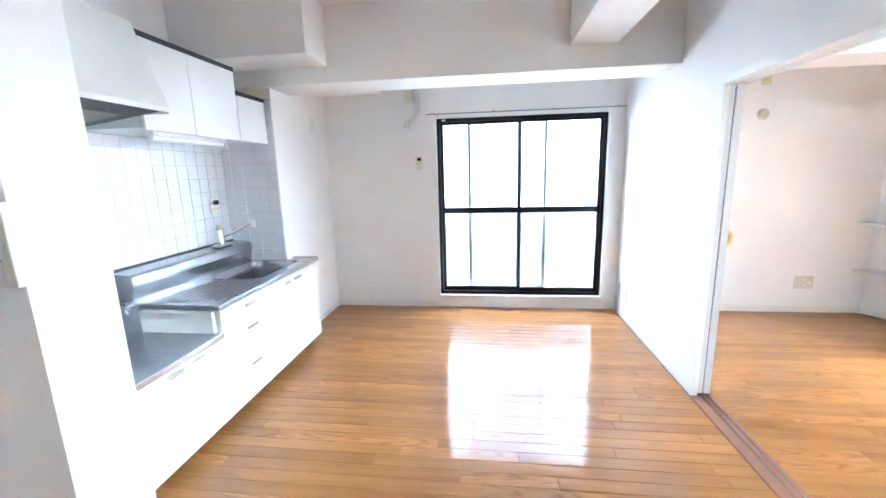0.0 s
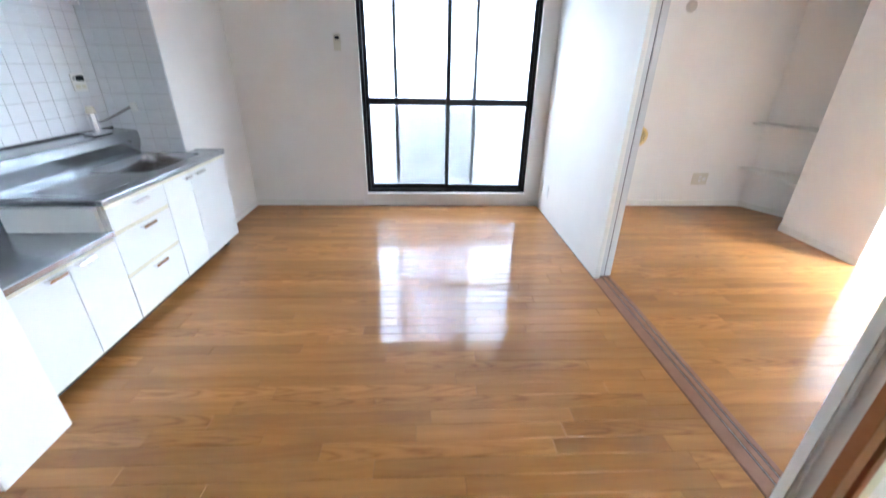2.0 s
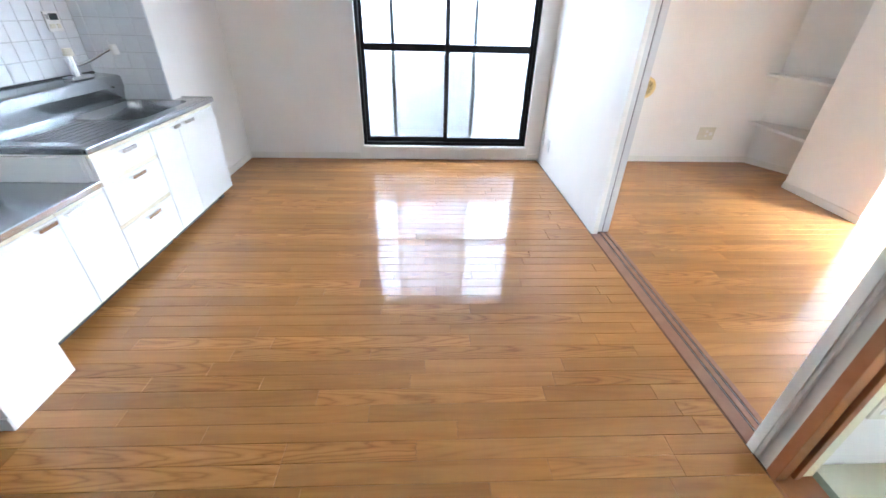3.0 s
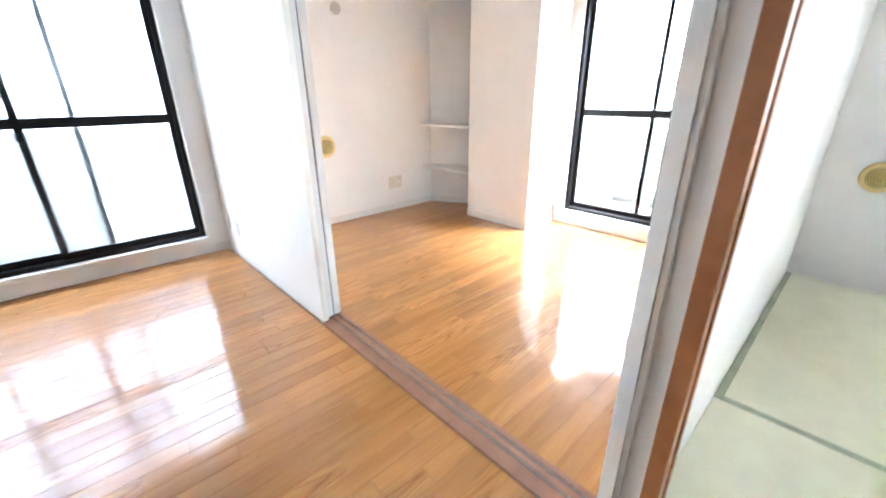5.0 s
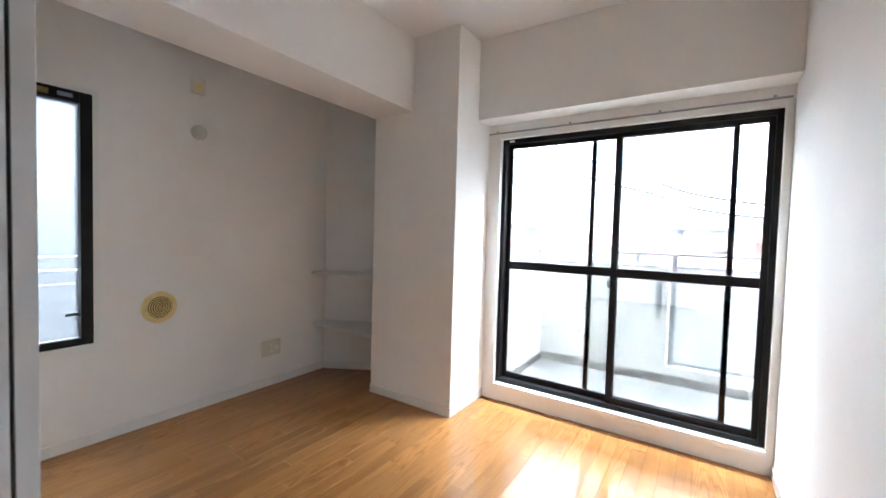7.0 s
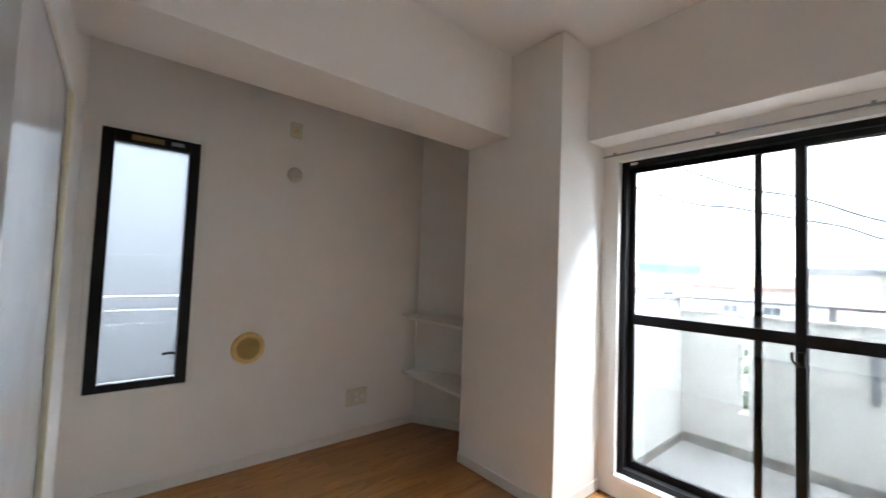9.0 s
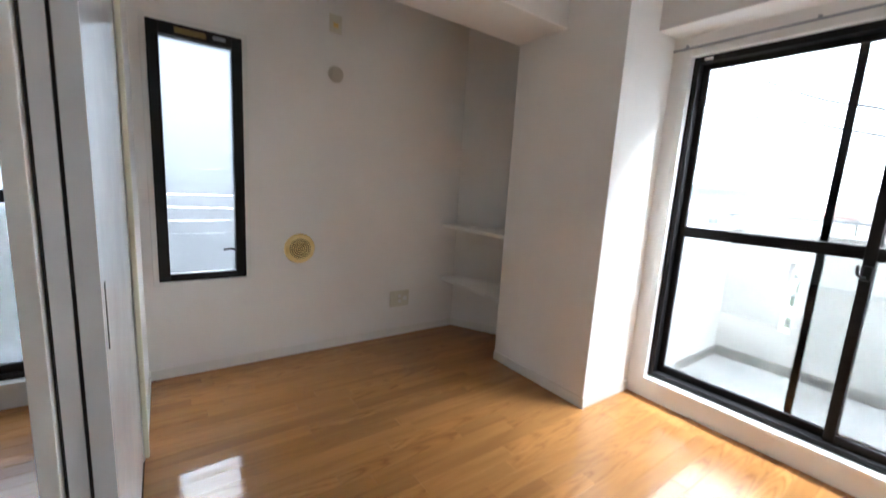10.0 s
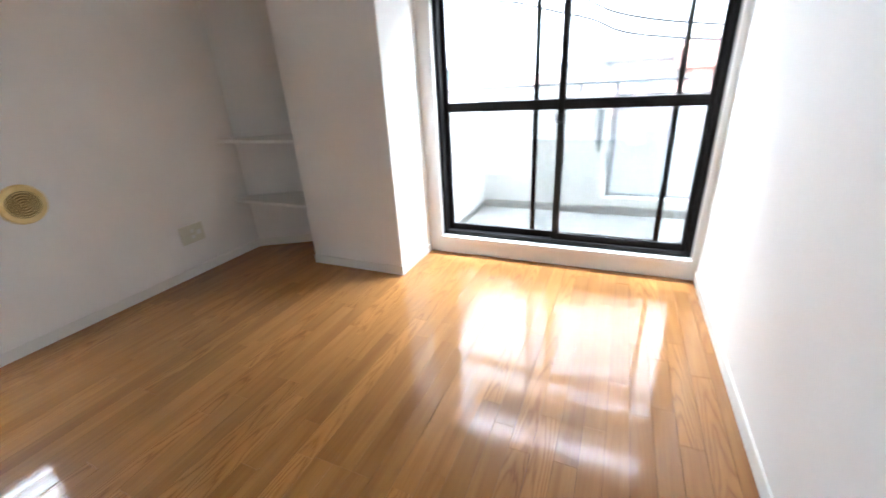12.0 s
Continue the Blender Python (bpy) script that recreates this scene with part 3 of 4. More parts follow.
# capped air conditioner pipes above the frosted window
pipes = thing("air_conditioner_pipes", "capped white air conditioner pipes hanging from a cream box", "pipe", place=(-0.5, N, 2.0))
part("outlet_box", boxes((-0.07, 0.01, -0.05, -0.001, 0.075, 0.19), bevel=0.004), PLASTIC, pipes, "cream socket box")
part("pipe", tube([(0.035, -0.03, 0.2), (0.045, -0.035, 0.05), (0.02, -0.04, -0.05), (-0.05, -0.05, -0.11), (-0.075, -0.055, -0.16)], 0.018), PANELGREY, pipes, smooth=True)
part("pipe", tube([(0.06, -0.03, 0.2), (0.07, -0.035, 0.06), (0.045, -0.045, -0.04), (-0.02, -0.055, -0.1), (-0.03, -0.06, -0.17)], 0.014), PANELGREY, pipes, smooth=True)

# intercom on the wing wall
intercom = thing("notice_board", "grey panel with dark slots in a cream frame", "panel", place=(-1.2, 1.17, 1.235))
part("frame", boxes((-0.14, 0.095, -0.02, -0.001, -0.125, 0.125), bevel=0.003), PLASTIC, intercom)
part("face", boxes((-0.125, 0.07, -0.0225, -0.019, -0.11, 0.11)), PANELGREY, intercom, "grey face")
for k in range(4):
    part("slot", boxes((-0.1, 0.06, -0.0245, -0.022, 0.06 - k * 0.035, 0.066 - k * 0.035)), DARKGAP, intercom)

# ---- alcove shelves ----
for z, lab in ((0.872, "upper white alcove shelf, empty"), (0.43, "lower white alcove shelf, empty")):
    sh = extruded([(3.595 if z < 0.6 else 3.575, 4.188), (3.586, 3.492), (4.116, 3.492), (3.721, 4.188)], "z", z - 0.02, z)
    tagged(part("shelf", sh, TRIM), lab, "shelf", "alcove shelves")


# ---- kitchen ----
KX = -1.2     # front of the base units
def door_front(parent, y0, y1, z0, z1, handle_y, handle_z, name="door"):
    d = part(name, boxes((KX - 0.018, KX, y0 + 0.002, y1 - 0.002, z0 + 0.002, z1 - 0.018), bevel=0.002), LAMINATE, parent)
    part("grip_edge", boxes((KX - 0.017, KX - 0.004, y0 + 0.002, y1 - 0.002, z1 - 0.0175, z1 - 0.001), bevel=0.001), CREAMEDGE, d, "cream edge along the top")
    part("bottom_edge", boxes((KX - 0.017, KX - 0.003, y0 + 0.002, y1 - 0.002, z0 - 0.004, z0 + 0.0015)), CREAMEDGE, d, "cream edge along the bottom")
    h0, h1 = handle_y
    hb = boxes((KX + 0.014, KX + 0.026, h0, h1, handle_z - 0.009, handle_z + 0.009), (KX, KX + 0.018, h0, h0 + 0.01, handle_z - 0.005, handle_z + 0.005), (KX, KX + 0.018, h1 - 0.01, h1, handle_z - 0.005, handle_z + 0.005), bevel=0.002)
    part("handle", hb, CHROME, d, "chrome bar handle")
    return d


def base_unit(label, y0, y1, top_z):
    t = thing("base_cabinet", label, "cabinet", "kitchen base units")
    part("body", boxes((-1.86, KX - 0.02, y0, y1, 0.085, top_z)), LAMINATE, t)
    part("plinth", boxes((-1.8, KX - 0.075, y0, y1 - 0.03, 0.0, 0.084)), BLACKBAND, t, "dark recessed plinth")
    return t


low = base_unit("white laminate cooker base unit with two doors", 1.442, 2.072, 0.553)
door_front(low, 1.445, 1.785, 0.075, 0.548, (1.665, 1.757), 0.522)
door_front(low, 1.785, 2.07, 0.075, 0.548, (1.817, 1.912), 0.522)
mid = base_unit("white laminate drawer unit with three drawers", 2.074, 2.53, 0.705)
door_front(mid, 2.074, 2.53, 0.565, 0.703, (2.254, 2.363), 0.664, "drawer")
door_front(mid, 2.074, 2.53, 0.333, 0.56, (2.254, 2.363), 0.525, "drawer")
door_front(mid, 2.074, 2.53, 0.075, 0.328, (2.254, 2.363), 0.292, "drawer")
end = base_unit("white laminate sink base unit with two doors", 2.532, 3.188, 0.545)
part("side_panel", boxes((-1.4, KX - 0.02, 3.19, 3.277, 0.085, 0.7)), LAMINATE, end)
part("plinth", boxes((-1.4, KX - 0.06, 3.17, 3.22, 0.0, 0.084)), BLACKBAND, end)
door_front(end, 2.534, 2.81, 0.075, 0.7, (2.722, 2.8), 0.664)
door_front(end, 2.81, 3.277, 0.075, 0.7, (2.85, 2.965), 0.664)

cook = thing("cooker_shelf", "low stainless steel cooker shelf with splash sides", "worktop")
part("top", boxes((-1.855, KX + 0.006, 1.443, 2.07, 0.555, 0.578), bevel=0.004), STEEL, cook)
part("lip", boxes((KX + 0.0, KX + 0.012, 1.443, 2.07, 0.552, 0.583), bevel=0.004), STEEL, cook)
part("back_splash", boxes((-1.858, -1.85, 1.443, 2.07, 0.578, 0.91)), STEEL, cook)
part("side_panel", boxes((-1.662, KX - 0.03, 2.045, 2.068, 0.579, 0.7), bevel=0.002), LAMINATE, cook, "white panel under the worktop end")
part("end_plate", boxes((-1.85, -1.664, 2.045, 2.07, 0.579, 0.74), bevel=0.002), STEEL, cook)
part("side_splash", boxes((-1.85, -1.35, 1.442, 1.447, 0.579, 0.78)), STEEL, cook)

# worktop with sink: a grid of faces pressed down into a bowl
def worktop():
    bm = bmesh.new()
    y0, y1, x0, x1, z = 2.06, 3.3, -1.72, KX + 0.012, 0.737
    ny, nx = 150, 64
    sx, sy, hx, hy = -1.48, 2.885, 0.2, 0.285
    grid = []
    for i in range(nx + 1):
        row = []
        for j in range(ny + 1):
            x, y = x0 + (x1 - x0) * i / nx, y0 + (y1 - y0) * j / ny
            dx, dy = max(abs(x - sx) - hx + 0.08, 0), max(abs(y - sy) - hy + 0.08, 0)
            d = 0.08 - math.hypot(dx, dy)
            s = min(max(d / 0.022, 0), 1)
            low_z = -0.185 * s * s * (3 - 2 * s)
            if 2.13 < y < 2.58 and -1.66 < x < -1.27:
                low_z += 0.0035 * math.cos((x + 1.66) / 0.045 * 6.28319) * min(1, (2.58 - y) / 0.04, (y - 2.13) / 0.04)
            edge = min(x1 - x, y - y0, y1 - y)
            rim = 0.006 if 0.004 < edge < 0.02 else 0.0
            if edge < 0.004:
                rim = 0.0
            row.append(bm.verts.new((x, y, z + low_z + rim)))
        grid.append(row)
    for i in range(nx):
        for j in range(ny):
            bm.faces.new((grid[i][j], grid[i + 1][j], grid[i + 1][j + 1], grid[i][j + 1]))
    return bm


top = thing("worktop", "stainless steel worktop with pressed sink and drainboard", "worktop")
cut = worktop()
bmesh.ops.delete(cut, geom=[v for v in cut.verts if v.co.x < -1.4 and v.co.y > 3.186], context="VERTS")
part("sheet", cut, STEEL, top, smooth=True)
part("front_edge", boxes((KX - 0.012, KX + 0.0125, 2.06, 3.3, 0.706, 0.7365), bevel=0.005), STEEL, top)
part("end_edge", boxes((-1.72, KX - 0.012, 2.06, 2.072, 0.706, 0.7365), bevel=0.003), STEEL, top)
part("end_edge", boxes((-1.4, KX - 0.012, 3.286, 3.3, 0.706, 0.7365), bevel=0.003), STEEL, top)
part("back_splash", extruded([(-1.858, 0.72), (-1.715, 0.72), (-1.715, 0.75), (-1.695, 0.83), (-1.70, 0.885), (-1.712, 0.893), (-1.858, 0.905)], "y", 2.072, 3.183), STEEL, top, "raised steel back ledge")
part("seal", boxes((-1.859, -1.852, 1.443, 3.186, 0.906, 0.914)), BLACKBAND, top, "dark sealing strip")
bm = bmesh.new()
rod(bm, (-1.475, 2.93, 0.552), (-1.475, 2.93, 0.558), 0.055, 28)
part("drain", bm, BLACKBAND, top, "dark drain cover")
bm = bmesh.new()
rod(bm, (-1.69, 3.07, 0.83), (-1.688, 3.07, 0.832), 0.006, 10)
part("plug_hole", bm, DARKGAP, top)

tap = thing("kitchen_tap", "chrome single-lever kitchen tap with a long swivel spout", "tap", place=(-1.77, 2.925, 0.897))
part("base_plate", boxes((-0.03, 0.035, -0.085, 0.085, 0.0, 0.022), bevel=0.006), CHROME, tap)
bm = bmesh.new()
rod(bm, (0, 0, 0.02), (0, 0, 0.13), 0.024, 24, 0.021)
part("body", bm, CHROME, tap)
part("spout", tube([(0.0, 0.0, 0.07), (0.07, 0.05, 0.1), (0.15, 0.105, 0.15), (0.175, 0.125, 0.163)], 0.008), CHROME, tap, smooth=True)
bm = bmesh.new()
rod(bm, (0.18, 0.13, 0.185), (0.184, 0.133, 0.13), 0.02, 16, 0.022)
part("spout_head", bm, WHITEPLASTIC, tap, "white spray head")
bm = bmesh.new()
rod(bm, (0, 0, 0.13), (0, 0, 0.17), 0.028, 20, 0.022)
part("lever", bm, PLASTIC, tap, "yellowed lever cap")

gas = thing("gas_tap", "chrome gas tap on a steel splash panel", "tap", place=(-1.7, 2.044, 0.73))
bm = bmesh.new()
rod(bm, (0, 0, 0), (0, -0.05, 0), 0.018, 16)
part("body", bm, CHROME, gas)
bm = bmesh.new()
rod(bm, (0, -0.04, 0), (0.05, -0.075, -0.025), 0.011, 14)
part("nozzle", bm, CHROME, gas)
part("handle", boxes((-0.02, 0.02, -0.052, -0.03, 0.018, 0.036), bevel=0.004), BLACKBAND, gas, "black tap handle")

# wall cabinets
UX = -1.45
def wall_unit(label, y0, y1, z0, z1, splits):
    t = thing("wall_cabinet", label, "cabinet", "kitchen wall units")
    part("body", boxes((-1.862, UX - 0.02, y0, y1, z0, z1)), LAMINATE, t)
    ys = [y0, *splits, y1]
    for a, b in zip(ys, ys[1:]):
        part("door", boxes((UX - 0.018, UX, a + 0.0015, b - 0.0015, z0 - 0.012, z1 - 0.03), bevel=0.002), LAMINATE, t)
    part("top_strip", boxes((UX - 0.04, UX + 0.004, y0, y1, z1 - 0.028, z1 - 0.004)), BLACKBAND, t, "black strip along the top")


wall_unit("tall white wall cabinet with two doors", 2.06, 2.828, 1.67, 2.135, [2.41])
wall_unit("low white wall cabinet with one door", 2.83, 3.168, 1.67, 1.99, [])
hood = thing("range_hood", "pale enamel range hood with a dark inside", "range hood", place=(0, 1.445, 0))
part("shell", extruded([(-1.862, 1.76), (-1.305, 1.76), (-1.3, 1.73), (-1.29, 1.73), (-1.29, 1.752), (-1.43, 2.15), (-1.862, 2.15)], "y", 0, 0.6), HOODPAINT, hood)
part("side_lip", boxes((-1.862, -1.295, 0.592, 0.6, 1.725, 1.759)), HOODPAINT, hood)
# brown-black sloping block that fills the hollow under the shell
part("inside", extruded([(-1.302, 1.742), (-1.86, 1.668), (-1.86, 1.756), (-1.302, 1.756)], "y", 0.002, 0.59), HOODDARK, hood, "dark brown-black underside")
part("filter", extruded([(-1.8, 1.668), (-1.46, 1.713), (-1.46, 1.72), (-1.8, 1.676)], "y", 0.12, 0.5), HOODMID, hood, "dark metal filter")
for k in range(4):
    part("button", boxes((-1.32, -1.3035, 0.42 + k * 0.035, 0.44 + k * 0.035, 1.786, 1.8)), PLASTIC, hood, "small ivory push button")
lamp = thing("under_cabinet_light", "white fluorescent light under the wall cabinets, switched off", "lamp", place=(-1.56, 2.2, 1.6))
part("housing", boxes((-0.045, 0.02, 0, 0.6, 0.045, 0.068), bevel=0.004), WHITEPLASTIC, lamp)
bm = bmesh.new()
rod(bm, (-0.01, 0.01, 0.034), (-0.01, 0.59, 0.034), 0.016, 18)
part("tube_cover", bm, TUBE, lamp)
part("end_cap", boxes((-0.035, 0.02, 0.592, 0.604, 0.0, 0.05), bevel=0.003), WHITEPLASTIC, lamp)

# ---- tatami room ----
structure("floor_tatami_base", boxes((PX1, 4.126, -1.6, 0.975, -0.12, -0.055)), UNDERLAY, "floor under the tatami mats", "floor")


def tatami(label, x0, x1, y0, y1, along):
    t = thing("tatami_mat", label, "tatami mat", "tatami mats")
    part("mat", boxes((x0, x1, y0, y1, -0.055, 0.0), bevel=0.003), TATAMI, t)
    b = 0.03
    strips = ((x0, x1, y0, y0 + b), (x0, x1, y1 - b, y1)) if along == "x" else ((x0, x0 + b, y0, y1), (x1 - b, x1, y0, y1))
    for s in strips:
        part("border", boxes((*s, -0.002, 0.003)), HERI, t, "dark green cloth border")


tatami("pale rush tatami mat beside the doorway", 1.634, 2.412, -0.79, 0.972, "y")
tatami("greenish rush tatami mat along the wall", 2.414, 4.124, 0.11, 0.972, "x")
tatami("greenish rush tatami mat", 2.414, 4.124, -0.752, 0.107, "x")
tatami("greenish rush tatami mat at the far wall", 1.634, 4.124, -1.598, -0.793, "x")

# ---- balcony ----
BX = 5.33
BZ = -0.03    # balcony floor
structure("balcony_floor", boxes((4.3, BX, -2.5, 2.765, -0.2, BZ)), CONCRETE, "worn pale concrete balcony floor", "floor")
structure("balcony_kerb", boxes((BX - 0.012, BX, -2.5, 2.753, BZ, 0.045), (4.3, BX, 2.753, 2.765, BZ, 0.03)), DIRTYBAND, "stained base of the balcony parapet", "kerb")
structure("balcony_end_wall", boxes((4.3, 5.47, 2.765, 2.89, -0.2, 0.985)), PARAPET, "white rendered end wall of the balcony", "wall")
parapet = structure("balcony_parapet", wall_cells("y", 1.64, 2.765, BX, 5.47, -0.2, 0.985, [(2.312, 2.412, 0.27, 0.805)]), PARAPET, "white rendered balcony parapet with a narrow slot", "parapet")
part("slot_frame", boxes((BX - 0.006, 5.476, 2.312, 2.33, 0.27, 0.805), (BX - 0.006, 5.476, 2.394, 2.412, 0.27, 0.805), (BX - 0.006, 5.476, 2.33, 2.394, 0.27, 0.288), (BX - 0.006, 5.476, 2.33, 2.394, 0.787, 0.805), bevel=0.003), PARAPET, parapet, "pale raised frame of the slot")
for z in (0.4, 0.54, 0.67):
    part("slot_bar", boxes((5.39, 5.402, 2.33, 2.394, z, z + 0.012)), GREYALU, parapet, "thin grey bar across the slot")
structure("parapet_cap", boxes((BX - 0.012, 5.482, 1.63, 2.752, 0.986, 1.005), (4.3, 5.482, 2.752, 2.9, 0.986, 1.005), bevel=0.003), PARAPET, "white parapet coping", "coping")
structure("balcony_upstand", boxes((BX, 5.47, -2.5, 1.64, -0.2, 0.118)), PARAPET, "low upstand under the balcony railing", "kerb")
rail = thing("balcony_railing", "grey metal balcony railing with frosted panels", "railing")
bm = bmesh.new()
part("top_rail", boxes((5.375, 5.425, -2.5, 2.83, 1.085, 1.11), bevel=0.006), GREYALU, rail)
part("top_rail", boxes((4.3, 5.425, 2.8, 2.85, 1.085, 1.11), bevel=0.006), GREYALU, rail)
for y in (2.825, 1.9, 1.605, 0.3, -0.9, -2.1):
    part("post", boxes((5.383, 5.417, y - 0.02, y + 0.02, 1.0 if y > 1.7 else 0.05, 1.086), bevel=0.003), GREYALU, rail)
part("lower_rail", boxes((5.385, 5.415, -2.5, 1.585, 0.13, 0.155), bevel=0.004), GREYALU, rail)
part("middle_rail", boxes((5.385, 5.415, -2.5, 1.585, 0.98, 1.0), bevel=0.004), GREYALU, rail)
for a, b in ((0.32, 1.584), (-0.88, 0.28), (-2.08, -0.92)):
    part("panel", boxes((5.396, 5.404, a, b, 0.156, 0.979)), MILKY, rail, "frosted translucent panel")
bracket = thing("pole_bracket", "grey metal drying pole bracket on the parapet", "bracket", place=(BX, 1.71, 0.53))
part("plate", boxes((-0.01, 0.0, -0.02, 0.02, 0.0, 0.36), bevel=0.002), GREYALU, bracket)
part("arm", boxes((-0.03, -0.01, -0.012, 0.012, 0.02, 0.34), bevel=0.003), GREYALU, bracket)

structure("balcony_roof", boxes((4.3, 5.5, -2.5, 2.88, 2.46, 2.62)), PARAPET, "underside of the balcony above", "balcony")

# outer parapet in front of the frosted window
structure("north_walkway", boxes((-3, 4.0, 4.37, 5.1, -0.3, 0.03)), CONCRETE, "concrete ledge outside the frosted window", "floor")
structure("walkway_parapet", boxes((-3, 1.5, 5.1, 5.22, -0.3, 0.91)), PARAPET, "pale rendered parapet outside the frosted windows", "parapet")
structure("neighbour_wall", boxes((-8, 6.0, 9.0, 9.4, -6.0, 0.85)), GREYWALL, "pale wall of the neighbouring building", "wall")

# ---- distance ----
structure("ground", boxes((-900, 900, -900, 900, -6.2, -6.0)), ASPHALT, "street level far below", "ground")
HOUSEMATS = {k: mottled("house_" + k, a, b, 0.85, 1.2) for k, a, b in (
    ("white", (0.68, 0.68, 0.67), (0.76, 0.76, 0.75)), ("brick", (0.3, 0.2, 0.17), (0.37, 0.25, 0.215)), ("beige", (0.52, 0.48, 0.42), (0.6, 0.56, 0.5)), ("teal", (0.13, 0.2, 0.185), (0.16, 0.24, 0.225)))}
ROOFS = {k: mottled("roof_" + k, a, b, 0.8, 3, 8, 0.3, 0.03) for k, a, b in (("grey", (0.22, 0.23, 0.25), (0.3, 0.31, 0.33)), ("red", (0.38, 0.2, 0.16), (0.46, 0.27, 0.22)), ("blue", (0.2, 0.24, 0.3), (0.28, 0.32, 0.38)))}
HOUSEGLASS = material("dark_window", (0.12, 0.13, 0.15), 0.15)


def house(label, x, y, w, d, eaves, ridge, wall, roof):
    """A house seen over the balcony: walls, a gabled roof with its ridge along y, windows towards the balcony."""
    t = thing("house", label, "house", place=(x, y, -6.0))
    h = eaves + 6
    part("wall", boxes((0, d, -w / 2, w / 2, 0, h)), HOUSEMATS[wall], t)
    o = 0.35
    if ridge > eaves:
        part("roof", extruded([(-o, h - 0.02), (d / 2, ridge + 6), (d + o, h - 0.02), (d + o, h - 0.16), (-o, h - 0.16)], "y", -w / 2 - o, w / 2 + o), ROOFS[roof], t)
    else:
        part("roof", boxes((-0.1, d + 0.1, -w / 2 - 0.1, w / 2 + 0.1, h, h + 0.3)), ROOFS[roof], t)
    for k in range(max(2, int(w / 2.2))):
        yy = -w / 2 + 1.1 + k * 2.2
        if yy + 0.7 > w / 2:
            break
        for z in (h - 1.7, h - 4.4):
            win = part("window", boxes((-0.05, 0.01, yy - 0.5, yy + 0.5, z - 0.5, z + 0.5)), HOUSEMATS["white"], t)
            part("pane", boxes((-0.06, -0.045, yy - 0.42, yy - 0.03, z - 0.42, z + 0.42), (-0.06, -0.045, yy + 0.03, yy + 0.42, z - 0.42, z + 0.42)), HOUSEGLASS, win)
    return t


house("white house with a grey roof across the street", 30, -1.2, 7.4, 8, 2.0, 3.0, "white", "grey")
house("low beige house with a flat roof", 31, 4.2, 3.2, 8, 1.7, 1.7, "beige", "grey")
house("brick-coloured house with a pale gable roof", 24, -4.6, 7, 8, 1.4, 2.6, "brick", "red")
house("small house with a red tiled roof", 18, -0.4, 7, 6, -0.2, 0.7, "beige", "red")
house("white block with a teal front", 42, 17.9, 2.8, 9, 2.3, 2.3, "teal", "grey")
house("white house with a flat roof below the teal block", 40, 16.4, 8, 6, 1.2, 1.2, "white", "blue")
house("long white house with a blue roof", 34, 9.3, 6, 9, 0.8, 1.5, "white", "red")
house("white house with a red roof far off", 30, 21.0, 8, 9, 0.3, 1.2, "white", "red")
house("white house with a grey roof beside the wires", 36, -13.0, 9, 9, 1.9, 3.6, "white", "grey")
pole = thing("utility_pole", "grey concrete utility pole carrying the wires", "pole", place=(12, -7.0, -6.0))
bm = bmesh.new()
rod(bm, (0, 0, 0), (0, 0, 7.6), 0.16, 16, 0.11)
part("shaft", bm, CONCRETE, pole)
part("crossarm", boxes((-0.05, 0.05, -0.6, 0.6, 7.0, 7.1), bevel=0.01), GREYALU, pole)
for p in ([(12, 14, 9.6), (12, 5.4, 4.02), (12, 2.94, 2.88), (12, 0.7, 2.075), (12, -6.9, 1.1)], [(12, 15, 8.2), (12, 6.25, 3.565), (12, 3.9, 2.75), (12, 2.48, 2.32), (12, 0.7, 1.784), (12, -6.9, 0.95)]):
    tagged(part("power_line", tube(p, 0.024, 6), WIREMAT), "sagging black power line over the street", "power line", "power lines")


# tree seen through the parapet slot
tree = thing("tree", "small leafy tree below the balcony", "tree", place=(8.2, 3.0, -6.0))
bm = bmesh.new()
rod(bm, (0, 0, 0), (0.1, 0, 5.2), 0.12, 10, 0.05)
for a in range(5):
    rod(bm, (0.08, 0, 3.6 + a * 0.3), (0.9 * math.cos(a * 1.3), 0.9 * math.sin(a * 1.3), 4.9 + a * 0.3), 0.04, 7, 0.012)
part("trunk", bm, SILLWOOD, tree)
rng = random.Random(5)
bm = bmesh.new()
for k in range(900):
    a, r, z = rng.uniform(0, 6.283), 1.2 * math.sqrt(rng.random()), rng.uniform(4.3, 6.4)
    c = Vector((r * math.cos(a), r * math.sin(a), z))
    u = Vector((rng.gauss(0, 1), rng.gauss(0, 1), rng.gauss(0, 1))).normalized() * 0.08
    v = Vector((rng.gauss(0, 1), rng.gauss(0, 1), rng.gauss(0, 1))).normalized() * 0.06
    bm.faces.new([bm.verts.new(p) for p in (c - u, c + v, c + u, c - v)])
part("crown", bm, FOLIAGE, tree)

# ---- tiles of the kitchen wall, 0.1 m apart ----
TP = 0.0975
def tile_mesh(w, h):
    bm = bmesh.new()
    c = 0.002
    lo = [bm.verts.new(p) for p in ((0, 0, 0), (w, 0, 0), (w, 0, h), (0, 0, h))]
    mi = [bm.verts.new(p) for p in ((0, 0.004, 0), (w, 0.004, 0), (w, 0.004, h), (0, 0.004, h))]
    hi = [bm.verts.new(p) for p in ((c, 0.006, c), (w - c, 0.006, c), (w - c, 0.006, h - c), (c, 0.006, h - c))]
    for a, b in ((lo, mi), (mi, hi)):
        for k in range(4):
            bm.faces.new((a[k], a[(k + 1) % 4], b[(k + 1) % 4], b[k]))
    bm.faces.new(hi)
    bmesh.ops.recalc_face_normals(bm, faces=bm.faces)
    return meshed("tile", bm, TILE)


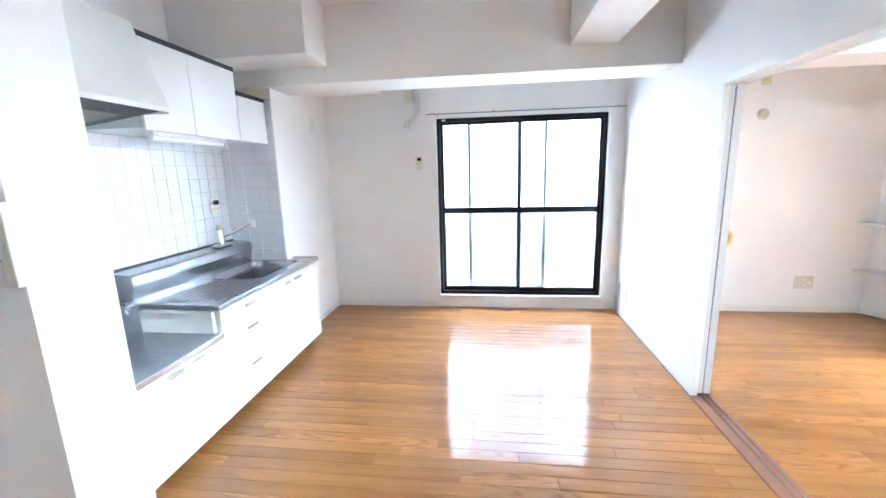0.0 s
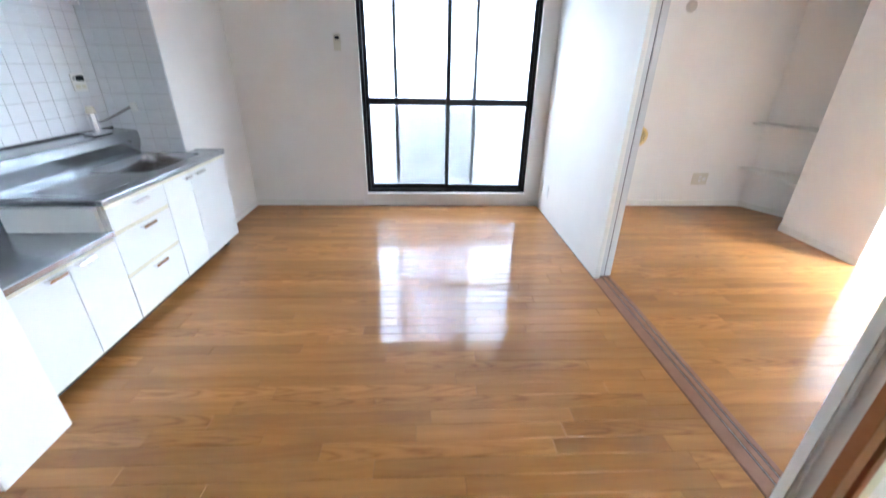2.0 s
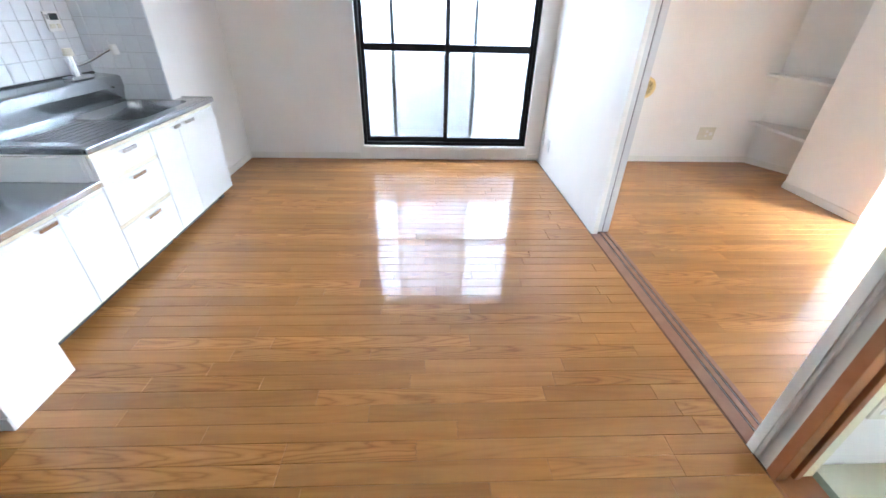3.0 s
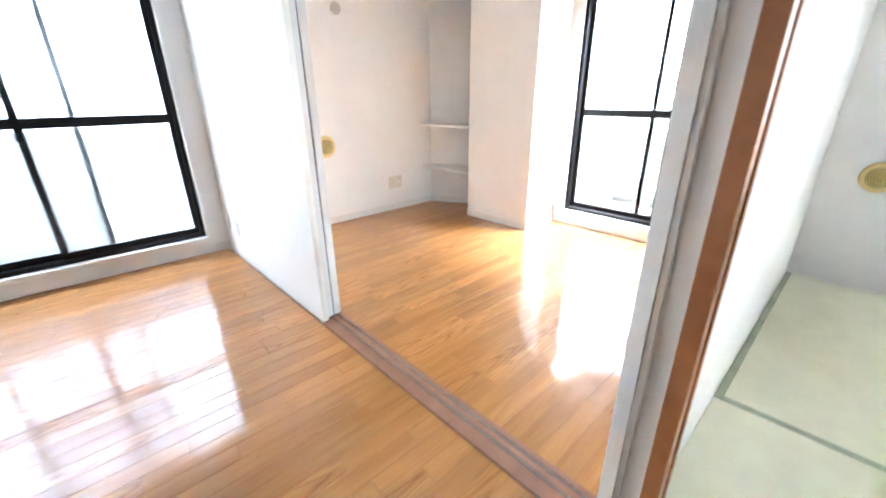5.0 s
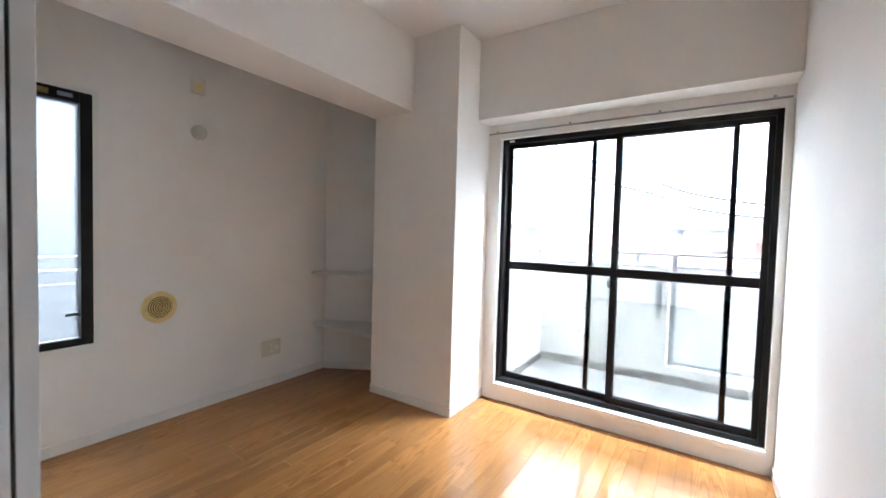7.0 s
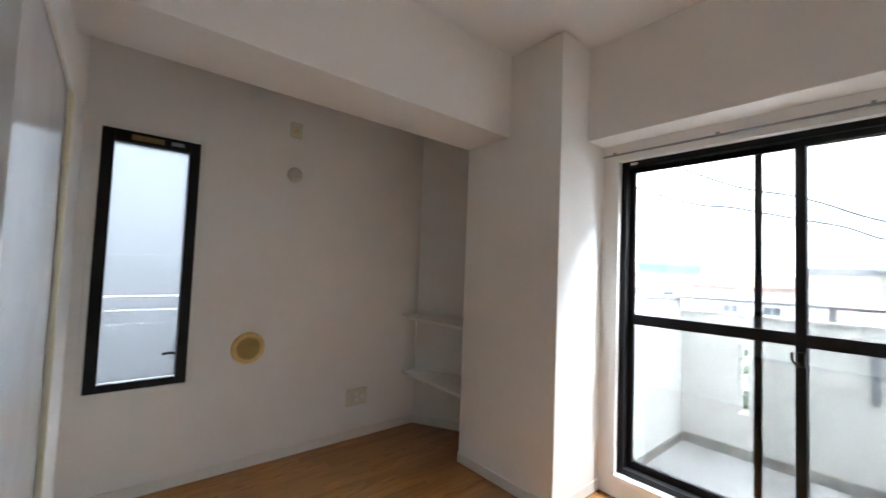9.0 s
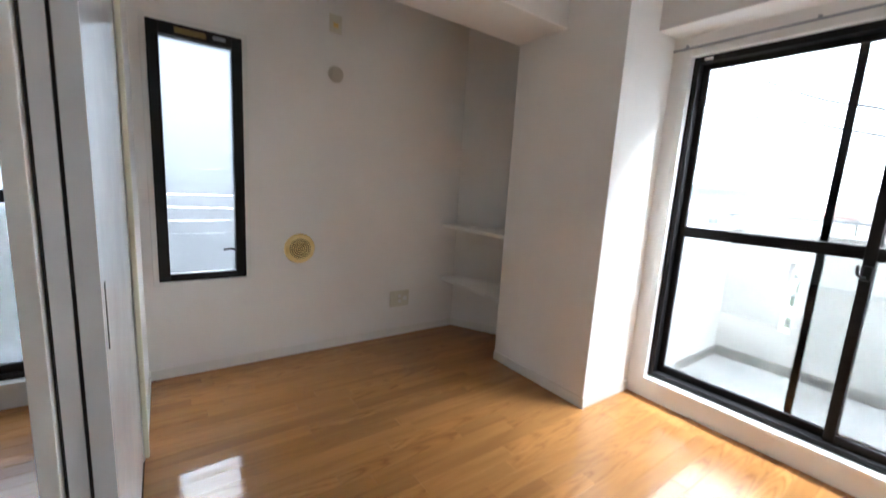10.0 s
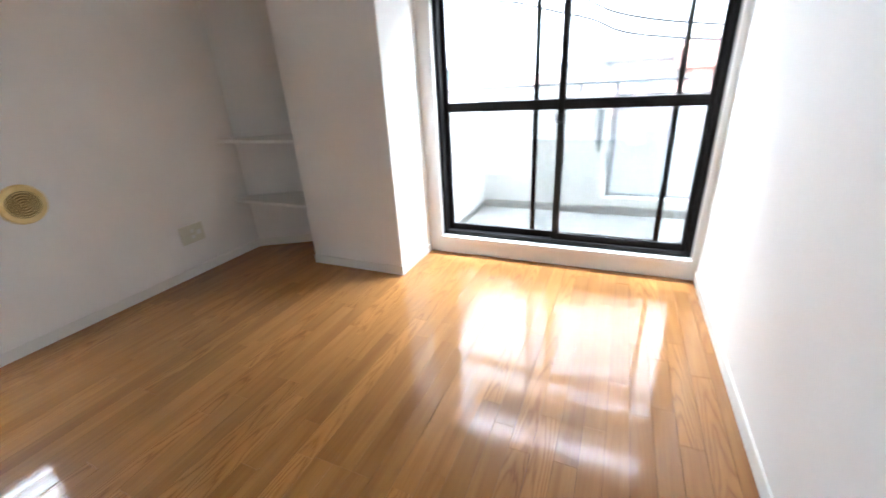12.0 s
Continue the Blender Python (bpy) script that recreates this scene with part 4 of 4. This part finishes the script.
TILES = {}
def tile_field(backing, m, width, z0, z1):
    """Tiles from local x = 0 to width, y out of the wall."""
    nx, nz = math.ceil(width / TP - 0.05), math.ceil((z1 - z0) / TP - 0.05)
    rnd = random.Random(3)
    for i in range(nx):
        for j in range(nz):
            w, h = min(TP, width - i * TP) - 0.0026, min(TP, z1 - z0 - j * TP) - 0.0026
            key = (round(w, 3), round(h, 3))
            if key not in TILES:
                TILES[key] = tile_mesh(*key)
            t = new("tile", TILES[key])
            t.parent = backing
            t.matrix_basis = m @ pose(i * TP, 0, z0 + j * TP, rnd.uniform(-0.25, 0.25), 0, rnd.uniform(-0.25, 0.25))


tiled_back = structure("tiling_back", boxes((-1.868, -1.8655, 1.443, 3.188, 0.914, 1.672)), GROUT, "white square tiles behind the sink", "tiling")
tile_field(tiled_back, pose(-1.866, 3.184, 0, 0, 0, -90), 1.735, 0.916, 1.668)
tiled_side = structure("tiling_side", boxes((-1.864, -1.406, 3.1855, 3.1885, 0.735, 1.99)), GROUT, "white square tiles on the side wall of the kitchen", "tiling")
tile_field(tiled_side, pose(-1.407, 3.186, 0, 0, 0, 180), 0.452, 0.738, 1.985)

# ---- floor boards, 0.075 m wide, running along x ----
PITCH = 0.0755
def board_mesh(length, c):
    bm = bmesh.new()
    w = PITCH - 0.0008
    lo = [bm.verts.new(p) for p in ((0, 0, -0.012), (length, 0, -0.012), (length, w, -0.012), (0, w, -0.012))]
    mi = [bm.verts.new(p) for p in ((0, 0, -c), (length, 0, -c), (length, w, -c), (0, w, -c))]
    hi = [bm.verts.new(p) for p in ((c, c, 0), (length - c, c, 0), (length - c, w - c, 0), (c, w - c, 0))]
    for a, b in ((lo, mi), (mi, hi)):
        for k in range(4):
            bm.faces.new((a[k], a[(k + 1) % 4], b[(k + 1) % 4], b[k]))
    bm.faces.new(hi)
    bmesh.ops.recalc_face_normals(bm, faces=bm.faces)
    return bm


BOARDS = {}
def boards(floor, x0, x1, y0, y1, seed, lengths, chamfer):
    """Rows of boards of uneven length, each its own object."""
    rnd = random.Random(seed)
    rows = math.ceil((y1 - y0) / PITCH)
    for r in range(rows):
        x = x0
        first = True
        while x < x1 - 0.01:
            n = rnd.choice(lengths)
            n = n * rnd.choice((0.4, 0.7, 1.0)) if first else n
            first = False
            n = min(n, x1 - x)
            if x1 - x - n < 0.12:
                n = x1 - x
            long = round(n, 2)
            key = (long, chamfer)
            if key not in BOARDS:
                BOARDS[key] = meshed("board", board_mesh(long - 0.0006, chamfer), OAK)
            b = new("board", BOARDS[key])
            b.parent = floor
            b.matrix_basis = pose(x, y1 - (r + 1) * PITCH, rnd.uniform(-0.0004, 0.0), rnd.uniform(-0.06, 0.06), rnd.uniform(-0.012, 0.012), 0)
            x += long


floor_living = structure("floor_living", boxes((-1.9, 1.508, -0.05, N, -0.06, -0.0125)), UNDERLAY, "glossy honey-brown oak strip floor in the living room", "floor")
boards(floor_living, -1.4, 1.492, 0.02, N, 11, (0.45, 0.6, 0.9, 0.9, 1.2), 0.0014)
floor_bedroom = structure("floor_bedroom", boxes((1.508, 4.14, 1.0, N, -0.06, -0.0125)), UNDERLAY, "glossy honey-brown oak strip floor in the bedroom", "floor")
boards(floor_bedroom, 1.623, 4.04, 1.045, N, 12, (0.3, 0.45, 0.6, 0.75, 0.9, 0.9), 0.0004)
floor_hall = structure("floor_hall", boxes((-3.4, 1.508, -1.8, -0.05, -0.06, -0.0125), (-3.4, -1.9, -0.05, 1.44, -0.06, -0.0125)), UNDERLAY, "oak strip floor of the hall", "floor")
rest = bmesh.new()
rnd = random.Random(13)
for (a, b, c, d) in ((-3.2, 1.5, -1.6, 0.01), (-3.2, -1.405, 0.012, 1.17)):
    for r in range(int((d - c) / PITCH) + 1):
        x = a
        while x < b - 0.02:
            n = min(rnd.choice((0.45, 0.6, 0.9)), b - x)
            y = d - (r + 1) * PITCH
            block(rest, x, x + n - 0.0008, max(y, c), y + PITCH - 0.0008, -0.012, 0)
            x += n
tagged(part("boards", rest, OAK, floor_hall), kind="stuff")
